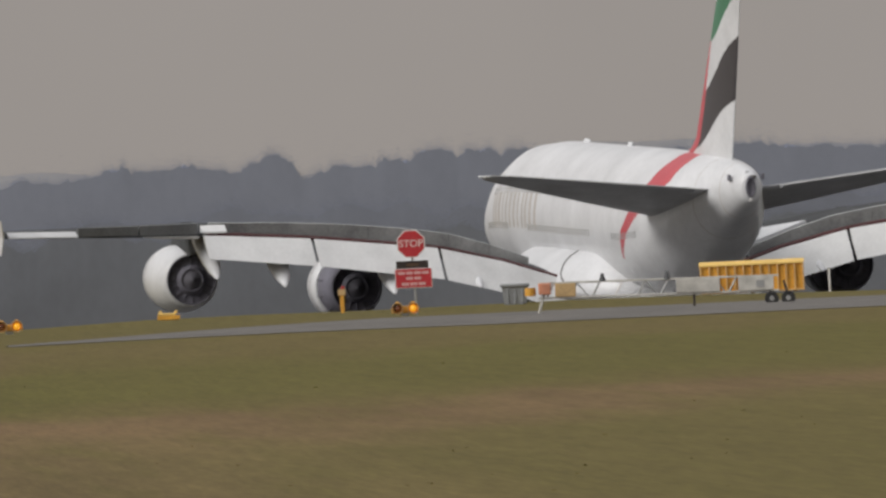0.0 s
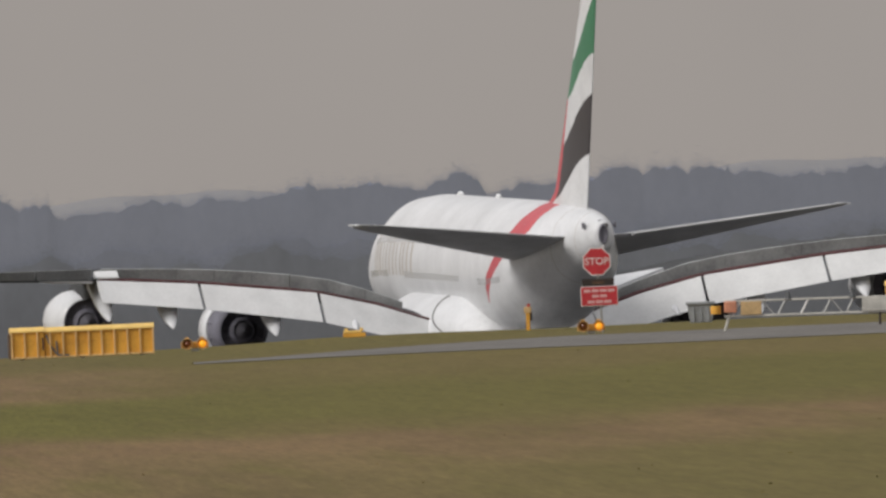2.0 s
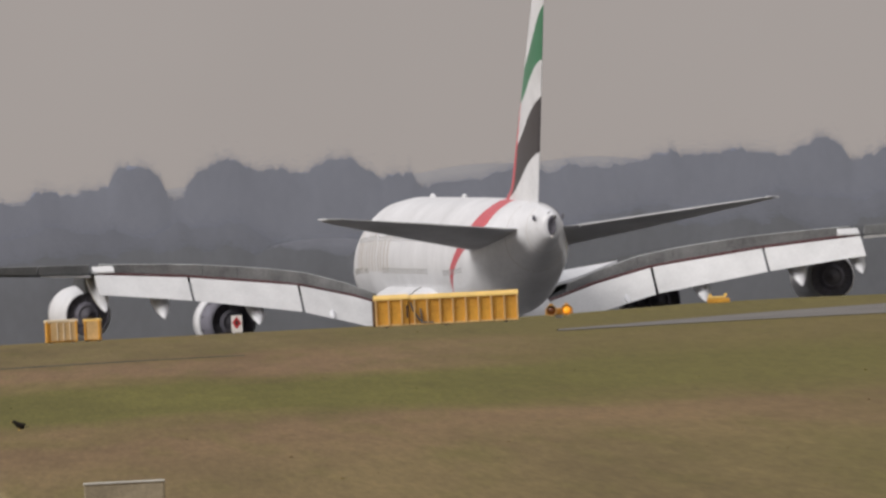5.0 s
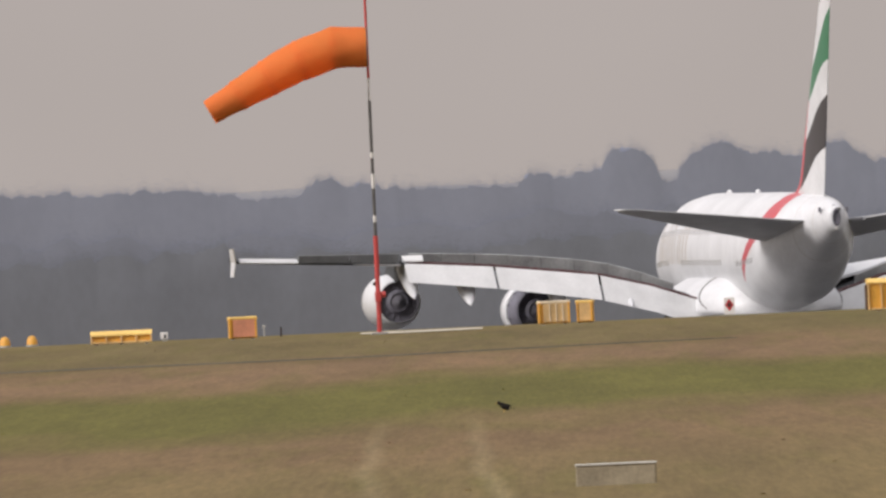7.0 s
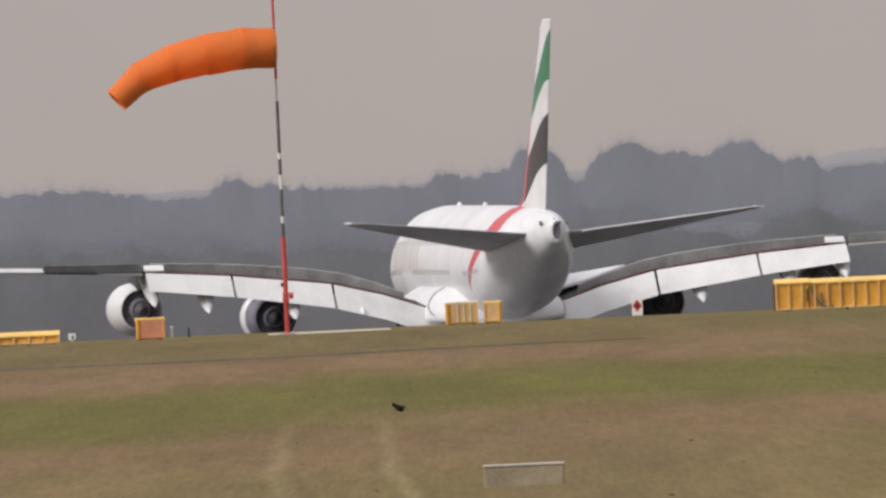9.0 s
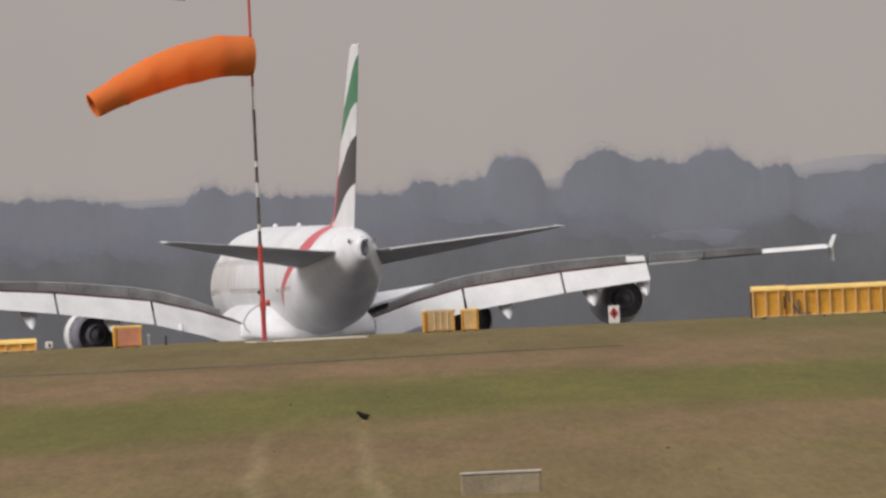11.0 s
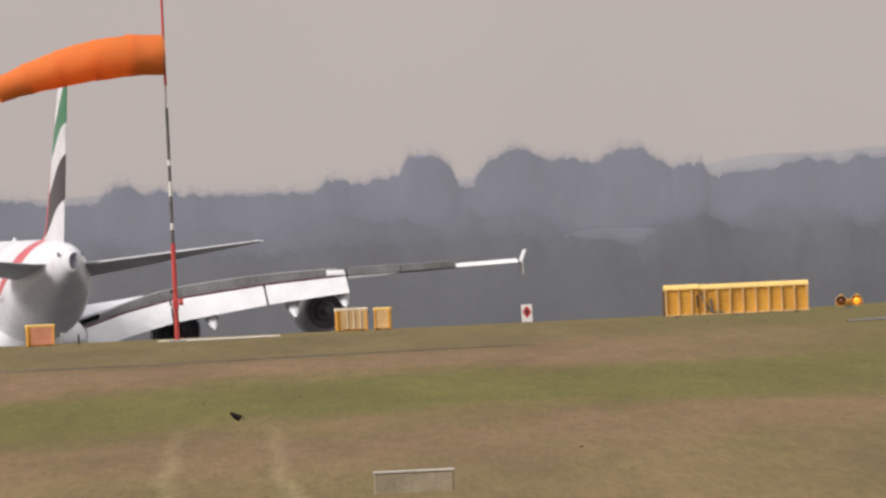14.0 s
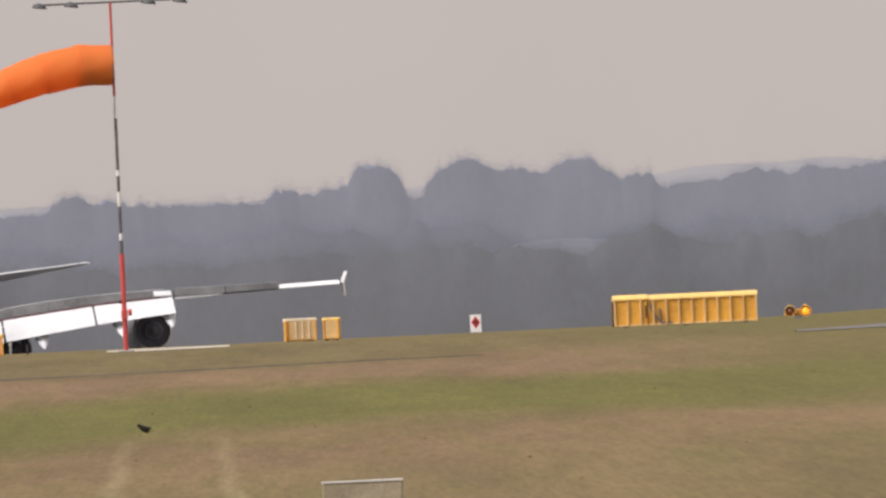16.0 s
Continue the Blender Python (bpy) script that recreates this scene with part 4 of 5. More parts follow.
def build_tail(plane):
    planes = []
    for s in (1, -1):
        secs = [(0.8, -19.6, -31.4, 7.2, 8.6, 0.9), (2.4, -20.8, -32.0, 7.2, 8.68, 0.8), (8.0, -26.2, -34.0, 8.3, 9.3, 0.5), (14.2, -32.6, -36.2, 9.6, 9.92, 0.22), (15.2, -34.0, -36.6, 9.82, 9.98, 0.10)]
        tp = part("tailplane", loft([foil(a, b, s * y, zl, zt, th) for y, a, b, zl, zt, th in secs]), M_TAILGREY, plane, "dark grey swept tailplane", None, True)
        planes.append(tp)
        part("tailplane_tip", box((2.4, 0.5, 0.1), (-35.3, s * 15.2, 9.95), 0.04), M_FLAP, tp)
        rings = [[(-31.9, s * 2.6, 8.72), (-33.2, s * 2.6, 8.75), (-33.22, s * 2.6, 8.67), (-31.9, s * 2.6, 8.5)], [(-36.1, s * 14.2, 9.96), (-36.7, s * 14.2, 9.96), (-36.72, s * 14.2, 9.91), (-36.1, s * 14.2, 9.86)]]
        part("elevator", loft(rings), M_TAILGREY, tp)
    # fin: fine skin faces carry the flag bands
    n, m = 44, 120
    v, f, idx = [], [], []
    for j in range(m + 1):
        t = j / m
        z = 10.2 + 14.15 * t
        le = -20.6 - 12.8 * t - 1.1 * max(0.0, (t - 0.95) / 0.05) ** 2 + 3.2 * (max(0.0, 0.10 - t) / 0.10) ** 2
        te = -31.4 - 6.1 * t
        th = 0.44 - 0.24 * t
        for k in range(2 * n):
            c = k / n if k <= n else (2 * n - k) / n
            y = th * 2.5 * (c ** 0.55) * (1 - c) ** 0.8 * (1 if k <= n else -1)
            v.append((le + (te - le) * c, y, z))
    for j in range(m):
        for k in range(2 * n):
            f.append((j * 2 * n + k, j * 2 * n + (k + 1) % (2 * n), (j + 1) * 2 * n + (k + 1) % (2 * n), (j + 1) * 2 * n + k))
            z = 10.2 + 14.15 * (j + 0.5) / m
            c = (k + 0.5) / n if k < n else (2 * n - k - 0.5) / n
            wave = 0.35 * math.sin(2 * math.pi * c)
            if 19.2 + 4.4 * c ** 1.1 - wave > z > 17.0 + 2.9 * c ** 1.1 - wave:
                idx.append(2)
            elif c < 0.25 * min(1.0, max(0.0, (19.8 - z) / 7.0)) ** 0.7 + 0.01 and z < 19.7:
                idx.append(1)
            elif 14.0 + 3.4 * c ** 1.2 - wave > z > 10.5 + 3.2 * c ** 1.2 - wave:
                idx.append(3)
            else:
                idx.append(0)
    f.append(tuple(range(2 * n)))
    f.append(tuple(m * 2 * n + k for k in range(2 * n)))
    idx += [0, 0]
    part("fin", mesh_of("fin", v, f, [M_WHITE, M_RED, M_GREEN, M_BLACK], idx, smooth=True), None, plane, "tall white fin with waving green, black and red bands")
    return planes


def build_gear(plane):
    def bogie(x, y, axles, top):
        g = part("landing_gear", rod((x, y, 0.75), (x, y, top), 0.17), M_METAL, plane, "main landing gear leg")
        for k in range(axles):
            ax = x + (k - (axles - 1) / 2) * 1.7
            for o in (-0.6, 0.6):
                part("wheel", rod((ax, y + o - 0.25, 0.7), (ax, y + o + 0.25, 0.7), 0.7, None, 20), M_TYRE, g)
    for s in (1, -1):
        bogie(3.0, s * 6.2, 2, 3.2)
        bogie(-0.3, s * 2.6, 3, 2.6)
    n = part("landing_gear", rod((30.0, 0, 0.6), (30.0, 0, 3.0), 0.14), M_METAL, plane, "nose landing gear leg")
    for o in (-0.4, 0.4):
        part("wheel", rod((30.0, o - 0.18, 0.62), (30.0, o + 0.18, 0.62), 0.62, None, 20), M_TYRE, n)


def build_airliner():
    plane = tagged(new("airliner"), "large white four-engined double-deck airliner with a striped tail on the runway", "aircraft")
    build_fuselage(plane)
    for s in (1, -1):
        build_wing(plane, s)
        build_engine(plane, s, 25.8, 2.2, 3.88, False)
        build_engine(plane, s, 14.8, 8.6, 2.78, True)
    planes = build_tail(plane)
    build_gear(plane)
    return plane, planes


airliner, tailplanes = build_airliner()


def build_spray():
    """A thin mist of drops thrown up behind the main wheels, thickest low down and close behind them."""
    rng = np.random.RandomState(21)
    n = 34000
    t = rng.rand(n)
    x = -9.0 - 25.0 * t
    y = 3.0 + rng.randn(n) * (1.3 + 1.0 * t)
    z = 0.1 + np.abs(rng.randn(n)) * (1.0 + 1.6 * t)
    c = np.stack([x, y, z], 1)
    r = (0.006 + 0.007 * rng.rand(n))[:, None, None]
    unit = np.array([(1, 1, 1), (1, -1, -1), (-1, 1, -1), (-1, -1, 1)], dtype=float)
    v = (c[:, None, :] + unit[None] * r).reshape(-1, 3)
    f = (np.array([(0, 1, 2), (0, 3, 1), (0, 2, 3), (1, 3, 2)])[None] + 4 * np.arange(n)[:, None, None]).reshape(-1, 3)
    ob = new("water_spray", mesh_of("water_spray", v, f, M_SPRAY))
    return tagged(ob, "thin pale mist of spray behind the airliner's wheels", "spray", kind="stuff")


spray = build_spray()

# seconds, x, y, z, nose up, heading to the left (degrees)
ROLLOUT = [
    (0, 66.55, 1486.60, -4.67, 1.57, 8.82),
    (0.5, 62.59, 1512.59, -4.93, 1.24, 8.80),
    (1, 58.73, 1538.23, -5.18, 1.16, 8.79),
    (1.5, 54.91, 1563.51, -5.43, 1.21, 8.78),
    (2, 51.17, 1588.46, -5.66, 1.28, 8.76),
    (2.5, 47.45, 1613.10, -5.88, 1.29, 8.75),
    (3, 43.64, 1637.43, -6.05, 1.24, 8.74),
    (3.5, 39.71, 1661.43, -6.14, 1.11, 8.72),
    (4, 35.83, 1685.11, -6.27, 0.96, 8.71),
    (4.5, 32.13, 1708.42, -6.39, 0.81, 8.69),
    (5, 28.65, 1731.34, -6.48, 0.65, 8.68),
    (5.5, 25.33, 1753.85, -6.55, 0.51, 8.67),
    (6, 22.11, 1775.95, -6.58, 0.40, 8.65),
    (6.5, 18.95, 1797.65, -6.60, 0.33, 8.64),
    (7, 15.79, 1818.95, -6.62, 0.30, 8.62),
    (7.5, 12.58, 1839.84, -6.63, 0.33, 8.61),
    (8, 9.34, 1860.30, -6.67, 0.38, 8.60),
    (8.5, 6.15, 1880.30, -6.74, 0.49, 8.58),
    (9, 2.96, 1899.82, -6.83, 0.44, 8.57),
    (9.5, -0.29, 1918.82, -6.93, 0.38, 8.56),
    (10, -3.54, 1937.28, -7.04, 0.38, 8.54),
    (10.5, -6.64, 1955.22, -7.13, 0.28, 8.53),
    (11, -9.61, 1972.62, -7.22, 0.14, 8.51),
    (11.5, -12.48, 1989.54, -7.30, 0.03, 8.50),
    (12, -15.27, 2005.99, -7.38, -0.00, 8.49),
    (12.5, -18.02, 2022.05, -7.46, 0.00, 8.47),
    (13, -20.74, 2037.74, -7.55, -0.01, 8.46),
    (13.5, -23.46, 2053.10, -7.64, -0.01, 8.45),
    (14, -26.17, 2068.18, -7.73, 0.00, 8.43),
    (14.5, -28.81, 2082.97, -7.80, -0.01, 8.42),
    (15, -31.38, 2097.50, -7.88, -0.03, 8.40),
    (15.5, -33.90, 2111.77, -8.03, -0.02, 8.39),
    (16, -36.39, 2125.78, -8.24, 0.02, 8.38),
]


# seconds, how far the left wing rides up on the runway's cross-fall (degrees)
BANK = [(0, 0.0), (4.5, 0.0), (9, 0.2), (12.5, 0.4), (16, 0.4)]
# seconds, how far the tailplane is trimmed, leading edge down (degrees)
TRIM = [(0, 1.4), (2.5, 0.4), (4.5, 0.0), (9, -0.5), (10.2, -0.9), (12.5, -1.9), (16, -1.9)]


# ---------------------------------------------------------------- things on the field
def ribbed_box(name, m, w, h, d, cells, label, group="", split=0.0):
    """The back of a lit airfield sign: a long sheet-metal box with upright ribs, a sloping lid and short feet; a long one is made of two units."""
    t = thing(name, label, "airfield sign", m, group)
    cut = -w / 2 + w * split
    units = [(-w / 2, cut - 0.012, 0.05, 0.0), (cut, w / 2, 0.0, 0.02)] if split else [(-w / 2, w / 2, 0.0, 0.0)]
    for x0, x1, fwd, drop in units:
        c, q = (x0 + x1) / 2, x1 - x0
        hh = h - drop
        part("body", box((q, d, hh - 0.14), (c, -fwd, 0.04 + (hh - 0.14) / 2), 0.012), M_YELLOW, t)
        lid = [[(x, y - fwd, z) for y, z in ((-d / 2 - 0.05, hh - 0.13), (-d / 2 - 0.04, hh - 0.09), (-d / 4, hh), (d / 4, hh), (d / 2 + 0.04, hh - 0.09), (d / 2 + 0.05, hh - 0.13))] for x in (x0 - 0.02, x1 + 0.02)]
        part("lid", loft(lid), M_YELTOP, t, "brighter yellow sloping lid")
        part("sill", box((q, 0.04, 0.05), (c, -d / 2 - 0.018 - fwd, 0.06), 0.008), M_YELRIB, t)
    for k in range(cells + 1):
        x = -w / 2 + w * k / cells
        fwd = 0.05 if split and x < cut - 0.02 else 0.0
        part("rib", box((0.045, 0.06, h - 0.18), (x * 0.99, -d / 2 - 0.028 - fwd, 0.04 + (h - 0.18) / 2), 0.006), M_YELRIB, t)
    if split:
        for a, b in (((cut + 0.05, 0.62), (cut + 0.12, 0.40)), ((cut + 0.12, 0.40), (cut + 0.32, 0.10)), ((cut + 0.32, 0.10), (cut + 0.62, 0.09)), ((cut + 0.33, 0.12), (cut + 0.30, 0.46))):
            part("cable", rod((a[0], -d / 2 - 0.03, a[1]), (b[0], -d / 2 - 0.03, b[1]), 0.022, None, 6), M_SEAM, t, "dark drooping cable")
        part("rust_stain", box((0.05, 0.012, 0.32), (cut - 0.04, -d / 2 - 0.06, 0.4), 0.004), M_BROWN, t, "dark rust stain")
        part("end_strip", box((0.05, d, h - 0.2), (-w / 2 - 0.03, -0.05, h / 2 - 0.06), 0.008), M_BROWN, t, "dark strip at the box's end")
    for x in (-w * 0.42, 0, w * 0.42):
        part("foot", box((0.1, d * 0.8, 0.08), (x, 0, 0.02)), M_GALV, t)
    return t


def guard_light(m, label):
    """A pair of amber warning lamps side by side in a yellow housing on a short stand."""
    t = thing("guard_light", label, "runway light", m, "runway guard lights")
    part("housing", box((0.72, 0.16, 0.17), (0, 0.07, 0.17), 0.02), M_YELLOW, t)
    part("stand", box((0.2, 0.14, 0.08), (0, 0.05, 0.03), 0.01), M_GALV, t)
    for x, mat in ((-0.2, M_AMBEROFF), (0.2, M_AMBER)):
        hood = part("hood", spin([(0.13, -0.06), (0.135, 0.12), (0.15, 0.12), (0.145, -0.10), (0.0, -0.10)], 20), M_YELRIB, t, "worn yellow lamp hood", pose(x, -0.02, 0.20, 90), True)
        part("lens", spin([(0.0, 0.05), (0.05, 0.035), (0.085, -0.01), (0.095, -0.05)], 18), mat, hood, "glowing amber lens" if mat is M_AMBER else "dark amber lens", pose(0, 0, 0.07), True)
        part("cap", box((0.1, 0.1, 0.05), (x, 0.02, 0.345), 0.01), M_YELLOW, t)
    return t


def octagon(r):
    return [(r * math.cos(math.radians(22.5 + 45 * k)), r * math.sin(math.radians(22.5 + 45 * k))) for k in range(8)]


def words(text, size, mat, parent, m):
    c = bpy.data.curves.new("lettering", "FONT")
    c.body, c.size, c.align_x, c.align_y, c.extrude, c.offset = text, size, "CENTER", "CENTER", 0.004, size * 0.018
    tmp = bpy.data.objects.new("tmp", c)
    scene.collection.objects.link(tmp)
    me = bpy.data.meshes.new_from_object(tmp.evaluated_get(bpy.context.evaluated_depsgraph_get()))
    bpy.data.objects.remove(tmp)
    me.materials.clear()
    me.materials.append(mat)
    ob = part("lettering", me, None, parent, "white capital letters")
    ob.matrix_basis = m
    return ob


def build_stop_sign():
    t = thing("stop_sign", "red octagonal stop sign with two plates on a thin post", "road sign", at(1626, 664))
    k = 664 / F
    part("post", rod((0.09, 0.06, -0.2), (0.0, 0.06, 2.05), 0.03), M_GALV, t, "thin grey post")
    zc = EYE.z + (-4 - LEVEL) * k
    plate = part("octagon", prism(octagon(0.395), 0.03), M_SIGNWHITE, t, "white-edged octagon", pose(0, 0.0, zc))
    part("red_face", prism(octagon(0.365), 0.004), M_SIGNRED, plate, "red face", pose(0, -0.005, 0))
    words("STOP", 0.262, M_STOPTEXT, plate, pose(0.0, -0.011, 0.0, 90))
    zb = EYE.z + (-41 - LEVEL) * k
    bp = part("black_plate", box((0.84, 0.03, 0.20), (0, 0, 0), 0.006), M_SIGNBLACK, t, "black plate with a faint brown mark", pose(0.01, 0, zb))
    part("mark", box((0.32, 0.006, 0.07), (0, -0.018, 0)), M_BROWN, bp)
    zr = EYE.z + (-65 - LEVEL) * k
    rp = part("red_plate", box((0.98, 0.03, 0.52), (0, 0, 0), 0.006), M_SIGNWHITE, t, "red plate with a white edge and three lines of small print", pose(0.03, 0, zr))
    part("red_face", box((0.94, 0.006, 0.48), (0, -0.017, 0)), M_SIGNRED, rp)
    for w, z in ((0.84, 0.14), (0.42, 0.0), (0.66, -0.15)):
        n = max(2, int(w / 0.2))
        for j in range(n):
            part("print_bar", box((w / n * 0.86, 0.006, 0.075), (-w / 2 + w * (j + 0.5) / n, -0.022, z)), M_PINK, rp)


def small_yellow_light(m, label):
    t = thing("edge_light", label, "airfield light", m, "yellow edge lights")
    part("base", box((0.62, 0.3, 0.12), (0, 0, 0.06), 0.02), M_YELLOW, t)
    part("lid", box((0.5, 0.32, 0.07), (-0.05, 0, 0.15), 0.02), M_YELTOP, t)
    for x in (-0.22, 0.2):
        part("lug", box((0.09, 0.12, 0.08), (x, 0, 0.21), 0.015), M_YELTOP, t)
    return t


def build_marker_post():
    t = thing("marker_post", "yellow post with a small tan lamp box on top", "post", at(1500, 690))
    part("post", box((0.11, 0.1, 0.52), (0, 0, 0.26), 0.01), M_YELLOW, t)
    part("lamp_box", box((0.2, 0.14, 0.17), (0, 0, 0.56), 0.015), M_TAN, t)
    part("lamp", rod((0.03, 0, 0.64), (0.03, 0, 0.73), 0.05), M_POLERED, t)
    part("bracket", box((0.06, 0.06, 0.28), (0.09, 0.02, 0.4), 0.008), M_SIGNBLACK, t)


def build_grit_bin():
    t = thing("grit_bin", "grey plastic bin with a dark lid in the grass", "bin", at(1806, 690))
    part("body", loft([[(-0.3, -0.25, 0), (0.3, -0.25, 0), (0.3, 0.25, 0), (-0.3, 0.25, 0)], [(-0.36, -0.3, 0.48), (0.36, -0.3, 0.48), (0.36, 0.3, 0.48), (-0.36, 0.3, 0.48)]]), M_BIN, t)
    part("lid", box((0.8, 0.68, 0.09), (0, 0, 0.52), 0.03), M_BIN, t)
    for x in (-0.2, 0.0, 0.2):
        part("rib", box((0.05, 0.03, 0.4), (x, -0.29, 0.24), 0.008), M_BIN, t)


def build_barrier_trailer():
    """A long lattice barrier on wheels, with pale boards, standing on the road."""
    t = thing("barrier_trailer", "long pale lattice barrier trailer with boards, lamps and small wheels", "trailer", at(2060, 612, 1.0) @ pose(0, 0, 0, 0, 0.7))
    L2 = 2.9
    for z, nm in ((0.36, "lower_rail"), (0.72, "upper_rail")):
        part(nm, box((2 * L2, 0.07, 0.05), (0, 0, z), 0.01), M_OFFWHITE, t)
    k = 0
    x = -L2 + 0.2
    while x < L2 - 0.4:
        part("lattice", rod((x, 0, 0.37), (x + 0.18, 0, 0.71), 0.025, None, 8), M_SIGNWHITE if k % 3 == 0 else M_GALV, t)
        if k % 3 == 1:
            part("lattice", rod((x + 0.45, 0, 0.37), (x + 0.18, 0, 0.71), 0.018, None, 8), M_GALV, t)
        k += 1
        x += 0.55
    for x, w, mat in ((0.95, 1.05, M_OFFWHITE), (2.35, 0.85, M_OFFWHITE), (-2.25, 0.5, M_TAN)):
        part("board", box((w, 0.03, 0.32), (x, -0.05, 0.54), 0.01), mat, t, "weathered board")
    part("mark", box((0.2, 0.01, 0.16), (2.45, -0.07, 0.54)), M_GALV, t)
    for x in (2.72, 3.12):
        w = part("wheel", rod((x, -0.09, 0.17), (x, 0.05, 0.17), 0.17, None, 18), M_TYRE, t)
        part("hub", rod((x, -0.1, 0.17), (x, -0.08, 0.17), 0.06, None, 12), M_GALV, w)
        part("fork", rod((x, -0.02, 0.17), (x - 0.1, -0.02, 0.6), 0.03, None, 8), M_SIGNBLACK, t)
    part("leg", rod((-2.9, 0, 0.0), (-2.75, 0, 0.5), 0.035), M_OFFWHITE, t)
    part("leg", rod((0.85, 0, 0.02), (0.85, 0, 0.36), 0.03), M_SIGNBLACK, t)
    part("lamp", rod((-3.1, -0.02, 0.42), (-3.1, -0.02, 0.62), 0.13), M_YELLOW, t, "yellow lamp")
    part("box_light", box((0.3, 0.2, 0.28), (-2.75, -0.03, 0.58), 0.03), M_SALMON, t)
    for x in (-1.35, 0.2):
        part("cone_lamp", rod((x, 0, 0.72), (x, 0, 0.92), 0.09, 0.03, 10), M_GREYBOX, t)


def build_diamond_sign():
    t = thing("diamond_sign", "small white sign with a red diamond on the grass", "sign", at(338.5, 668))
    part("plate", box((0.29, 0.03, 0.46), (0, 0, 0.27), 0.006), M_SIGNWHITE, t)
    part("diamond", prism([(0, -0.16), (0.12, 0), (0, 0.16), (-0.12, 0)], 0.006), M_SIGNRED, t, "red diamond", pose(0, -0.022, 0.3))
    part("centre", prism([(0, -0.08), (0.05, 0), (0, 0.08), (-0.05, 0)], 0.005), M_SIGNBLACK, t, "black centre", pose(0, -0.028, 0.3))
    for x in (-0.1, 0.1):
        part("leg", box((0.025, 0.02, 0.12), (x, 0.0, 0.02)), M_GALV, t)


def tan_sign(u, d, w, h, label, face, yaw=0.0):
    t = thing("airfield_sign", label, "airfield sign", at(u, d, yaw), "low airfield signs")
    part("body", box((w, 0.28, h - 0.06), (0, 0.0, 0.03 + (h - 0.06) / 2), 0.02), M_YELLOW, t)
    part("face", box((w * 0.82, 0.02, h * 0.78), (w * 0.06, -0.15, h * 0.5), 0.005), face, t, "paler back panel")
    part("lid", box((w + 0.04, 0.33, 0.09), (0, 0, h - 0.04), 0.03), M_PALETAN if face is M_TAN else M_YELTOP, t, "paler lid, its lit look put into the colour")
    n = max(2, int(w / 0.2))
    for k in range(1, n if face is M_TAN else 1):
        part("slat", box((0.03, 0.03, h * 0.74), (w * 0.06 + w * 0.82 * (k / n - 0.5), -0.168, h * 0.5), 0.006), M_PALETAN, t)
    for x in (-w / 2 + 0.03, w / 2 - 0.03):
        part("end_rib", box((0.05, 0.04, h - 0.08), (x, -0.16, h / 2), 0.008), M_YELLOW, t)
    for x in (-w * 0.35, w * 0.35):
        part("foot", box((0.07, 0.2, 0.06), (x, 0, 0.01)), M_GALV, t)
    return t


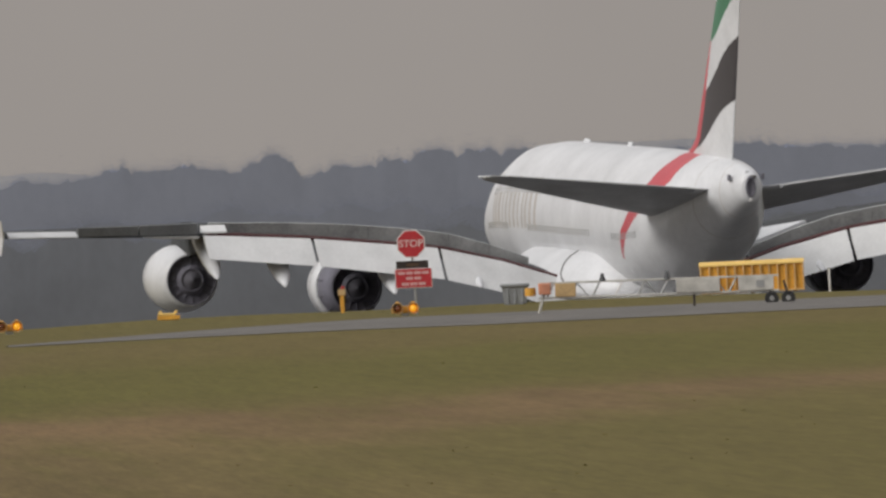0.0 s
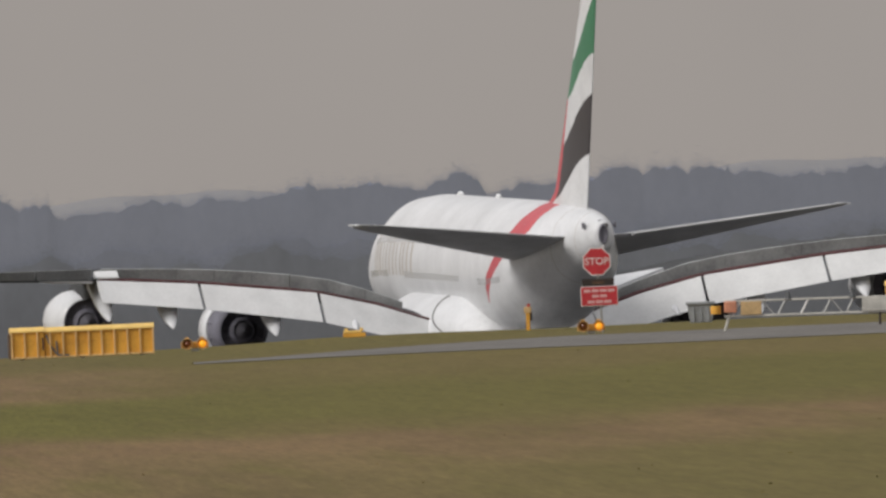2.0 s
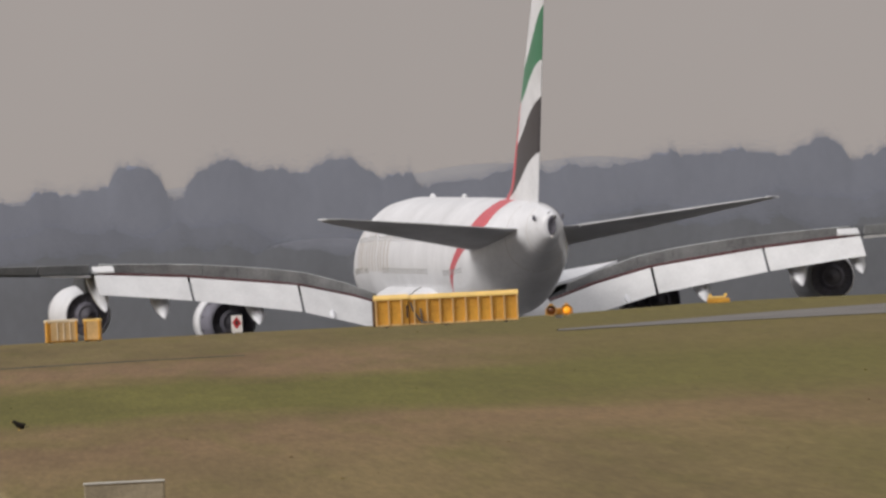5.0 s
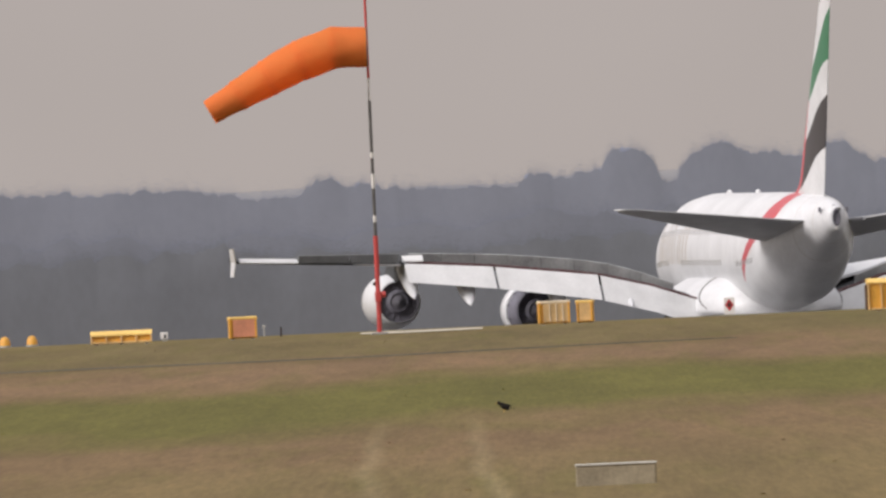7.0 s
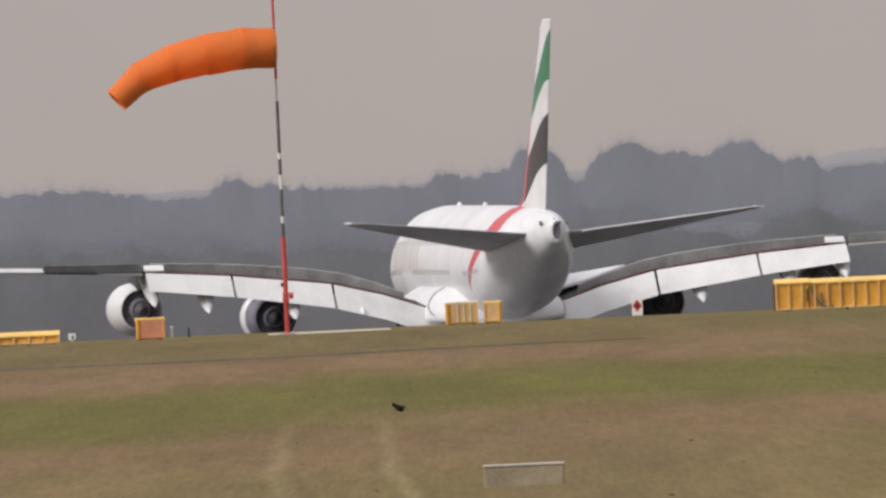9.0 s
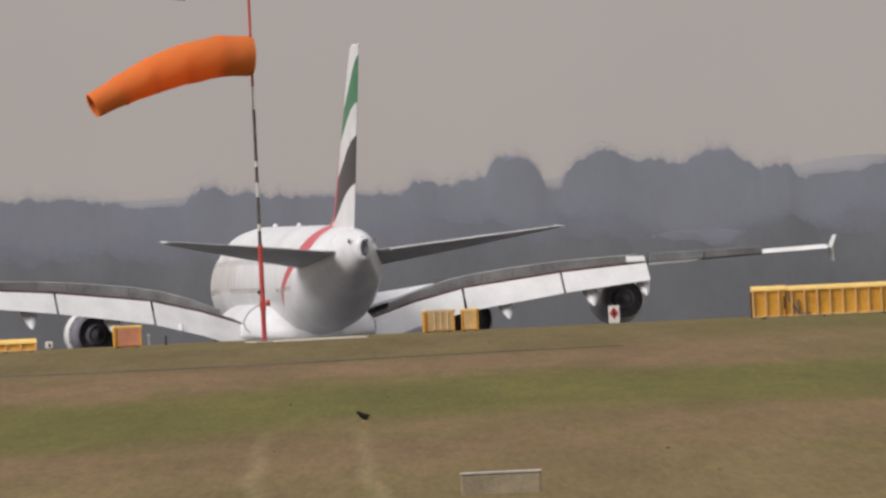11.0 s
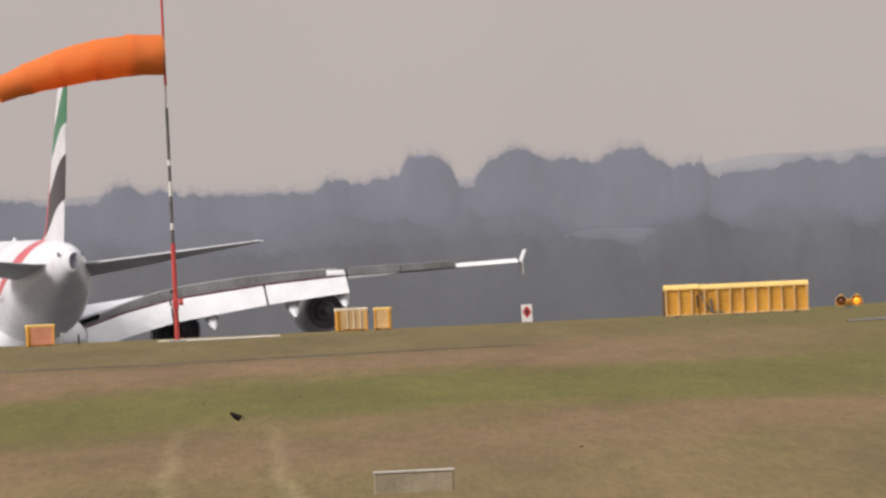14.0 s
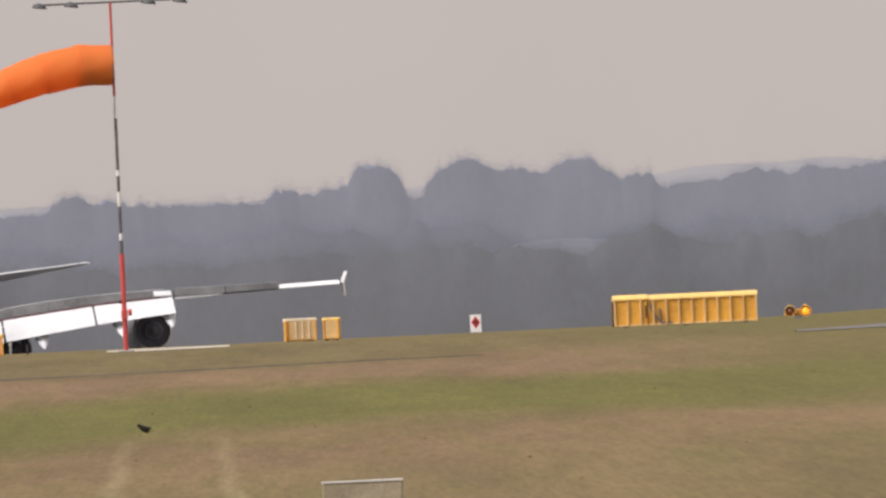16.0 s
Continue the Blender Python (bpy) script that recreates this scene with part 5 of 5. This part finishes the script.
def build_windsock():
    """The pole with its painted bands and lamp bar; the sock is a thing of its own, in five stiff pieces."""
    d = 641.0
    t = thing("windsock_pole", "slender banded red and white pole with a lamp bar", "windsock", at(-281.5, d))
    k = d / F
    zs = [(-139, 38, 0.062, M_POLERED), (38, 62, 0.045, M_POLEDARK), (62, 74, 0.045, M_POLEWHITE), (74, 122, 0.043, M_POLEDARK), (122, 140, 0.043, M_POLEWHITE), (140, 148, 0.043, M_POLEWHITE),
          (148, 176, 0.042, M_POLEDARK), (176, 186, 0.042, M_POLEWHITE), (186, 278, 0.042, M_POLEDARK), (278, 318, 0.030, M_POLEWHITE), (318, 408, 0.036, M_POLERED), (408, 484, 0.034, M_POLERED)]
    for a, b, r, m in zs:
        za, zb = max(0.0, EYE.z + (a - LEVEL) * k), EYE.z + (b - LEVEL) * k
        part("pole_band", rod((0, 0, za), (0, 0, zb), r, None, 14), m, t)
    part("base_plate", box((0.42, 0.42, 0.05), (0, 0, 0.025), 0.01), M_GALV, t)
    part("hinge_box", box((0.16, 0.16, 0.26), (0, 0, 0.95), 0.02), M_POLERED, t, "red hinge at the pole's foot")
    part("winch", rod((0.09, -0.02, 1.0), (0.19, -0.02, 1.0), 0.08, None, 14), M_POLERED, t)
    part("bolt", rod((-0.12, 0, 1.28), (-0.05, 0, 1.28), 0.05, None, 10), M_SIGNBLACK, t)
    part("halyard", rod((-0.03, -0.03, 5.6), (0.0, -0.03, 6.95), 0.008, None, 6), M_POLEDARK, t)
    zt = EYE.z + (484 - LEVEL) * k
    bar = part("lamp_bar", box((3.9, 0.05, 0.05), (0, 0, zt), 0.01), M_GREYBOX, t, "dark grey bar with four downlights")
    for x in (-1.78, -0.98, 0.98, 1.78):
        part("downlight", spin([(0.02, 0.08), (0.10, 0.06), (0.19, -0.03), (0.18, -0.06), (0.0, -0.05)], 18), M_GREYBOX, bar, "grey downlight", pose(x, -0.02, zt - 0.03, 0, 8), True)
    zm = EYE.z + (373 - LEVEL) * k
    sock = thing("windsock", "bright orange fabric windsock streaming and drooping from its pole", "windsock", at(-281.5, d, 0, zm))
    part("hoop", spin([(0.50, -0.015), (0.515, 0.0), (0.50, 0.015), (0.485, 0.0), (0.50, -0.015)], 32, "X"), M_POLEDARK, sock, "dark hoop at the mouth", pose(0.0, 0, 0))
    pieces = []
    rad = [0.50, 0.53, 0.525, 0.48, 0.405, 0.33]
    rng = random.Random(2)
    for j in range(5):
        a, b = rad[j], rad[j + 1]
        L_ = SOCK_LEN[j]
        prof = []
        for q in range(13):
            tt = q / 12
            r = a + (b - a) * tt + 0.006 * math.sin(tt * 9 + j * 1.7)
            prof.append((r, -L_ * 1.14 * tt + (0.07 * L_ if j else 0.0)))
        bm = spin(prof, 40, "X")
        for v in bm.verts:
            ang = math.atan2(v.co.z, v.co.y)
            fold = 1 + 0.010 * math.sin(3 * ang + j * 2.1 + v.co.x * 3) + 0.006 * math.sin(7 * ang + v.co.x * 6)
            v.co.y *= fold
            v.co.z *= fold * (1.0 - 0.012 * j)
        piece = part("sock_piece", bm, M_SOCK, sock, "orange fabric tube, slightly creased", None, True)
        part("seam", spin([(b * 1.0, -L_ * 0.98), (b * 1.008, -L_), (b * 1.0, -L_ * 1.02)], 40, "X"), M_SOCK, piece, "", None, True)
        if j in (0, 4):
            part("lining", spin([(rad[j] - 0.03, 0.0), (rad[j + 1] - 0.03, -L_ * 1.03)], 32, "X"), M_SOCKIN, piece, "darker lining", None, True)
        pieces.append(piece)
    return pieces


SOCK_LEN = [0.83, 0.92, 0.92, 0.86, 0.80]
# seconds, then how far each piece hangs below the level (degrees)
SOCK = [(0, 0, 20, 26, 28, 28), (4.5, 2, 14, 22, 28, 30), (7, -1, 18, 26, 28, 28), (7.5, -1, 19, 29, 35, 37), (8, -1, 10, 24, 41, 45), (8.5, -1, 11, 19, 39, 45), (9, -1, 7, 12, 21, 41),
        (9.5, -1, 8, 14, 20, 22), (10, -2, 4, 11, 20, 24), (11.2, -1, 10, 17, 23, 25), (12.5, -1, 6, 15, 24, 29), (13, -1, 5, 15, 24, 28), (13.5, -1, 7, 15, 24, 28), (14, -1, 5, 11, 15, 18),
        (14.5, -1, 6, 12, 17, 20), (15, -1, 9, 17, 22, 24), (15.5, -1, 10, 17, 22, 24), (16, -1, 10, 17, 22, 24)]


# seconds, how far the sock swings towards the eye (degrees)
SWING = [(0, 0), (7.5, 0), (8, 8), (8.5, 14), (9, 8), (9.5, 4), (10, 8), (11.2, 16), (12.5, 25), (13, 20), (13.5, 10), (14, 4), (16, 4)]


def build_slab():
    t = thing("marker_slab", "low mossy concrete marker slab with a pale top edge in the grass", "marker", at(125, 245))
    part("block", box((0.78, 0.16, 0.30), (0, 0, 0.05), 0.02), M_SLAB, t)
    part("top_edge", box((0.79, 0.18, 0.022), (0, 0, 0.205), 0.006), M_OFFWHITE, t, "pale top edge")


def build_bird():
    """A small dark bird walking in the grass."""
    t = thing("bird", "small dark bird walking on the grass", "bird", pose(0, 0, 0))
    part("torso", spin([(0.004, 0.085), (0.03, 0.06), (0.042, 0.015), (0.04, -0.03), (0.022, -0.07), (0.006, -0.09)], 16, "X"), M_BIRD, t, "", pose(0, 0, 0.085, 0, -32), True)
    part("head", spin([(0.003, 0.035), (0.022, 0.02), (0.026, 0.0), (0.02, -0.022), (0.004, -0.03)], 14, "X"), M_BIRD, t, "", pose(0.085, 0, 0.135), True)
    part("beak", rod((0.115, 0, 0.135), (0.145, 0, 0.128), 0.007, 0.001, 8), M_BEAK, t)
    part("tail", box((0.08, 0.03, 0.008), (-0.115, 0, 0.055), 0.002), M_BIRD, t)
    for s in (1, -1):
        part("wing", spin([(0.002, 0.06), (0.03, 0.02), (0.03, -0.03), (0.004, -0.10)], 10, "X"), M_BIRD, t, "", Matrix.Translation((0, s * 0.03, 0.09)) @ Matrix.Diagonal((1, 0.4, 1, 1)), True)
        part("leg", rod((0.01, s * 0.015, 0.0), (0.0, s * 0.015, 0.06), 0.003, None, 6), M_BEAK, t)
    return t


# seconds, bearing of the bird as it walks
BIRD = [(0, -40), (6.8, -66), (7.5, -70), (8, -71), (8.5, -79), (9, -91), (9.5, -101), (10, -108), (12.5, -127), (13, -156), (13.5, -175), (14, -184), (14.5, -197), (15, -214), (15.5, -234), (16, -256)]


def build_field():
    ribbed_box("airfield_sign", at(709.5, 649, 3.0), 3.66, 0.84, 0.55, 11, "long yellow ribbed airfield sign box seen from behind, on grass", "yellow sign boxes", 0.235)
    ribbed_box("airfield_sign", at(2226, 700, 2.0), 2.85, 0.92, 0.5, 12, "yellow ribbed airfield sign box beyond the road", "yellow sign boxes")
    ribbed_box("airfield_sign", at(-739, 655), 1.55, 0.36, 0.4, 4, "low long yellow sign box in the grass", "yellow sign boxes")
    tan_sign(27.5, 663, 0.83, 0.62, "yellow sign box with a tan back panel", M_TAN, 6)
    tan_sign(83.5, 664, 0.43, 0.60, "narrow yellow sign box beside a wider one", M_YELRIB, -8)
    tan_sign(-524, 650, 0.72, 0.58, "sign box with a salmon-red panel and yellow edges", M_SALMON, 5)
    guard_light(at(909, 664), "pair of amber guard lights, one glowing")
    guard_light(at(1611, 655), "pair of amber guard lights below a stop sign, one glowing")
    small_yellow_light(at(1192, 692), "low yellow light fitting on the grass crest")
    for u in (-945, -897):
        t = thing("dome_light", "small round yellow marker light", "airfield light", at(u, 690), "round marker lights")
        part("dome", spin([(0.0, 0.3), (0.09, 0.27), (0.14, 0.18), (0.15, 0.06), (0.15, 0.0)], 18), M_YELLOW, t, "", None, True)
        part("base", rod((0, 0, -0.02), (0, 0, 0.05), 0.18, None, 16), M_GALV, t)
    t = thing("small_sign", "small white notice on short legs", "sign", at(-663, 680))
    part("plate", box((0.2, 0.03, 0.18), (0, 0, 0.14), 0.005), M_SIGNWHITE, t)
    part("mark", box((0.06, 0.006, 0.1), (0.02, -0.019, 0.12)), M_GREYBOX, t)
    part("leg", box((0.12, 0.02, 0.08), (0, 0, 0.03)), M_GALV, t)
    t = thing("black_post", "thin black marker post", "post", at(-456, 664))
    part("shaft", rod((0, 0, -0.02), (0, 0, 0.24), 0.03, 0.026, 10), M_SIGNBLACK, t)
    part("cap", rod((0, 0, 0.24), (0, 0, 0.26), 0.034, None, 10), M_GREYBOX, t)
    t = thing("grey_post", "short grey marker post", "post", at(-486, 690))
    part("shaft", box((0.06, 0.06, 0.26), (0, 0, 0.13), 0.008), M_GALV, t)
    part("cap", box((0.09, 0.08, 0.05), (0, 0, 0.27), 0.01), M_OFFWHITE, t)
    t = thing("white_post", "slim white marker post", "post", at(2363, 700))
    part("shaft", rod((0, 0, -0.02), (0, 0, 0.62), 0.03, None, 10), M_SIGNWHITE, t)
    part("cap", rod((0, 0, 0.62), (0, 0, 0.66), 0.038, None, 10), M_GALV, t)
    build_stop_sign()
    build_marker_post()
    build_grit_bin()
    build_barrier_trailer()
    build_diamond_sign()
    build_slab()


build_field()
sock_pieces = build_windsock()
bird = build_bird()


# ---------------------------------------------------------------- what moves
def motions():
    walk(airliner, [(t, pose(x, y, z, float(np.interp(t, *zip(*BANK))), -nose, 90 + turn)) for t, x, y, z, nose, turn in ROLLOUT])
    for tp in tailplanes:
        walk(tp, [(t, pose(-30.5, 0, 8.5) @ pose(0, 0, 0, 0, a) @ pose(30.5, 0, -8.5)) for t, a in TRIM])
    walk(spray, [(t, pose(x, y, z, 0, 0, 90 + turn)) for t, x, y, z, nose, turn in ROLLOUT])
    for j, piece in enumerate(sock_pieces):
        rows = []
        for t, *hang in SOCK:
            m = pose(0, 0, 0, 0, 0, float(np.interp(t, *zip(*SWING))))
            for i in range(j + 1):
                step = hang[i] - (hang[i - 1] if i else 0.0)
                m = m @ pose(0, 0, 0, 0, -step, 0)
                if i < j:
                    m = m @ pose(-SOCK_LEN[i], 0, 0)
            rows.append((t, m))
        walk(piece, rows)
    rows = []
    for t, u in BIRD:
        x, y = u / F * 349.5, 349.5
        rows.append((t, pose(x, y, lie(x, y) + 0.004, 0, 0, 218 + 6 * math.sin(u * 0.3))))
    walk(bird, rows)


motions()
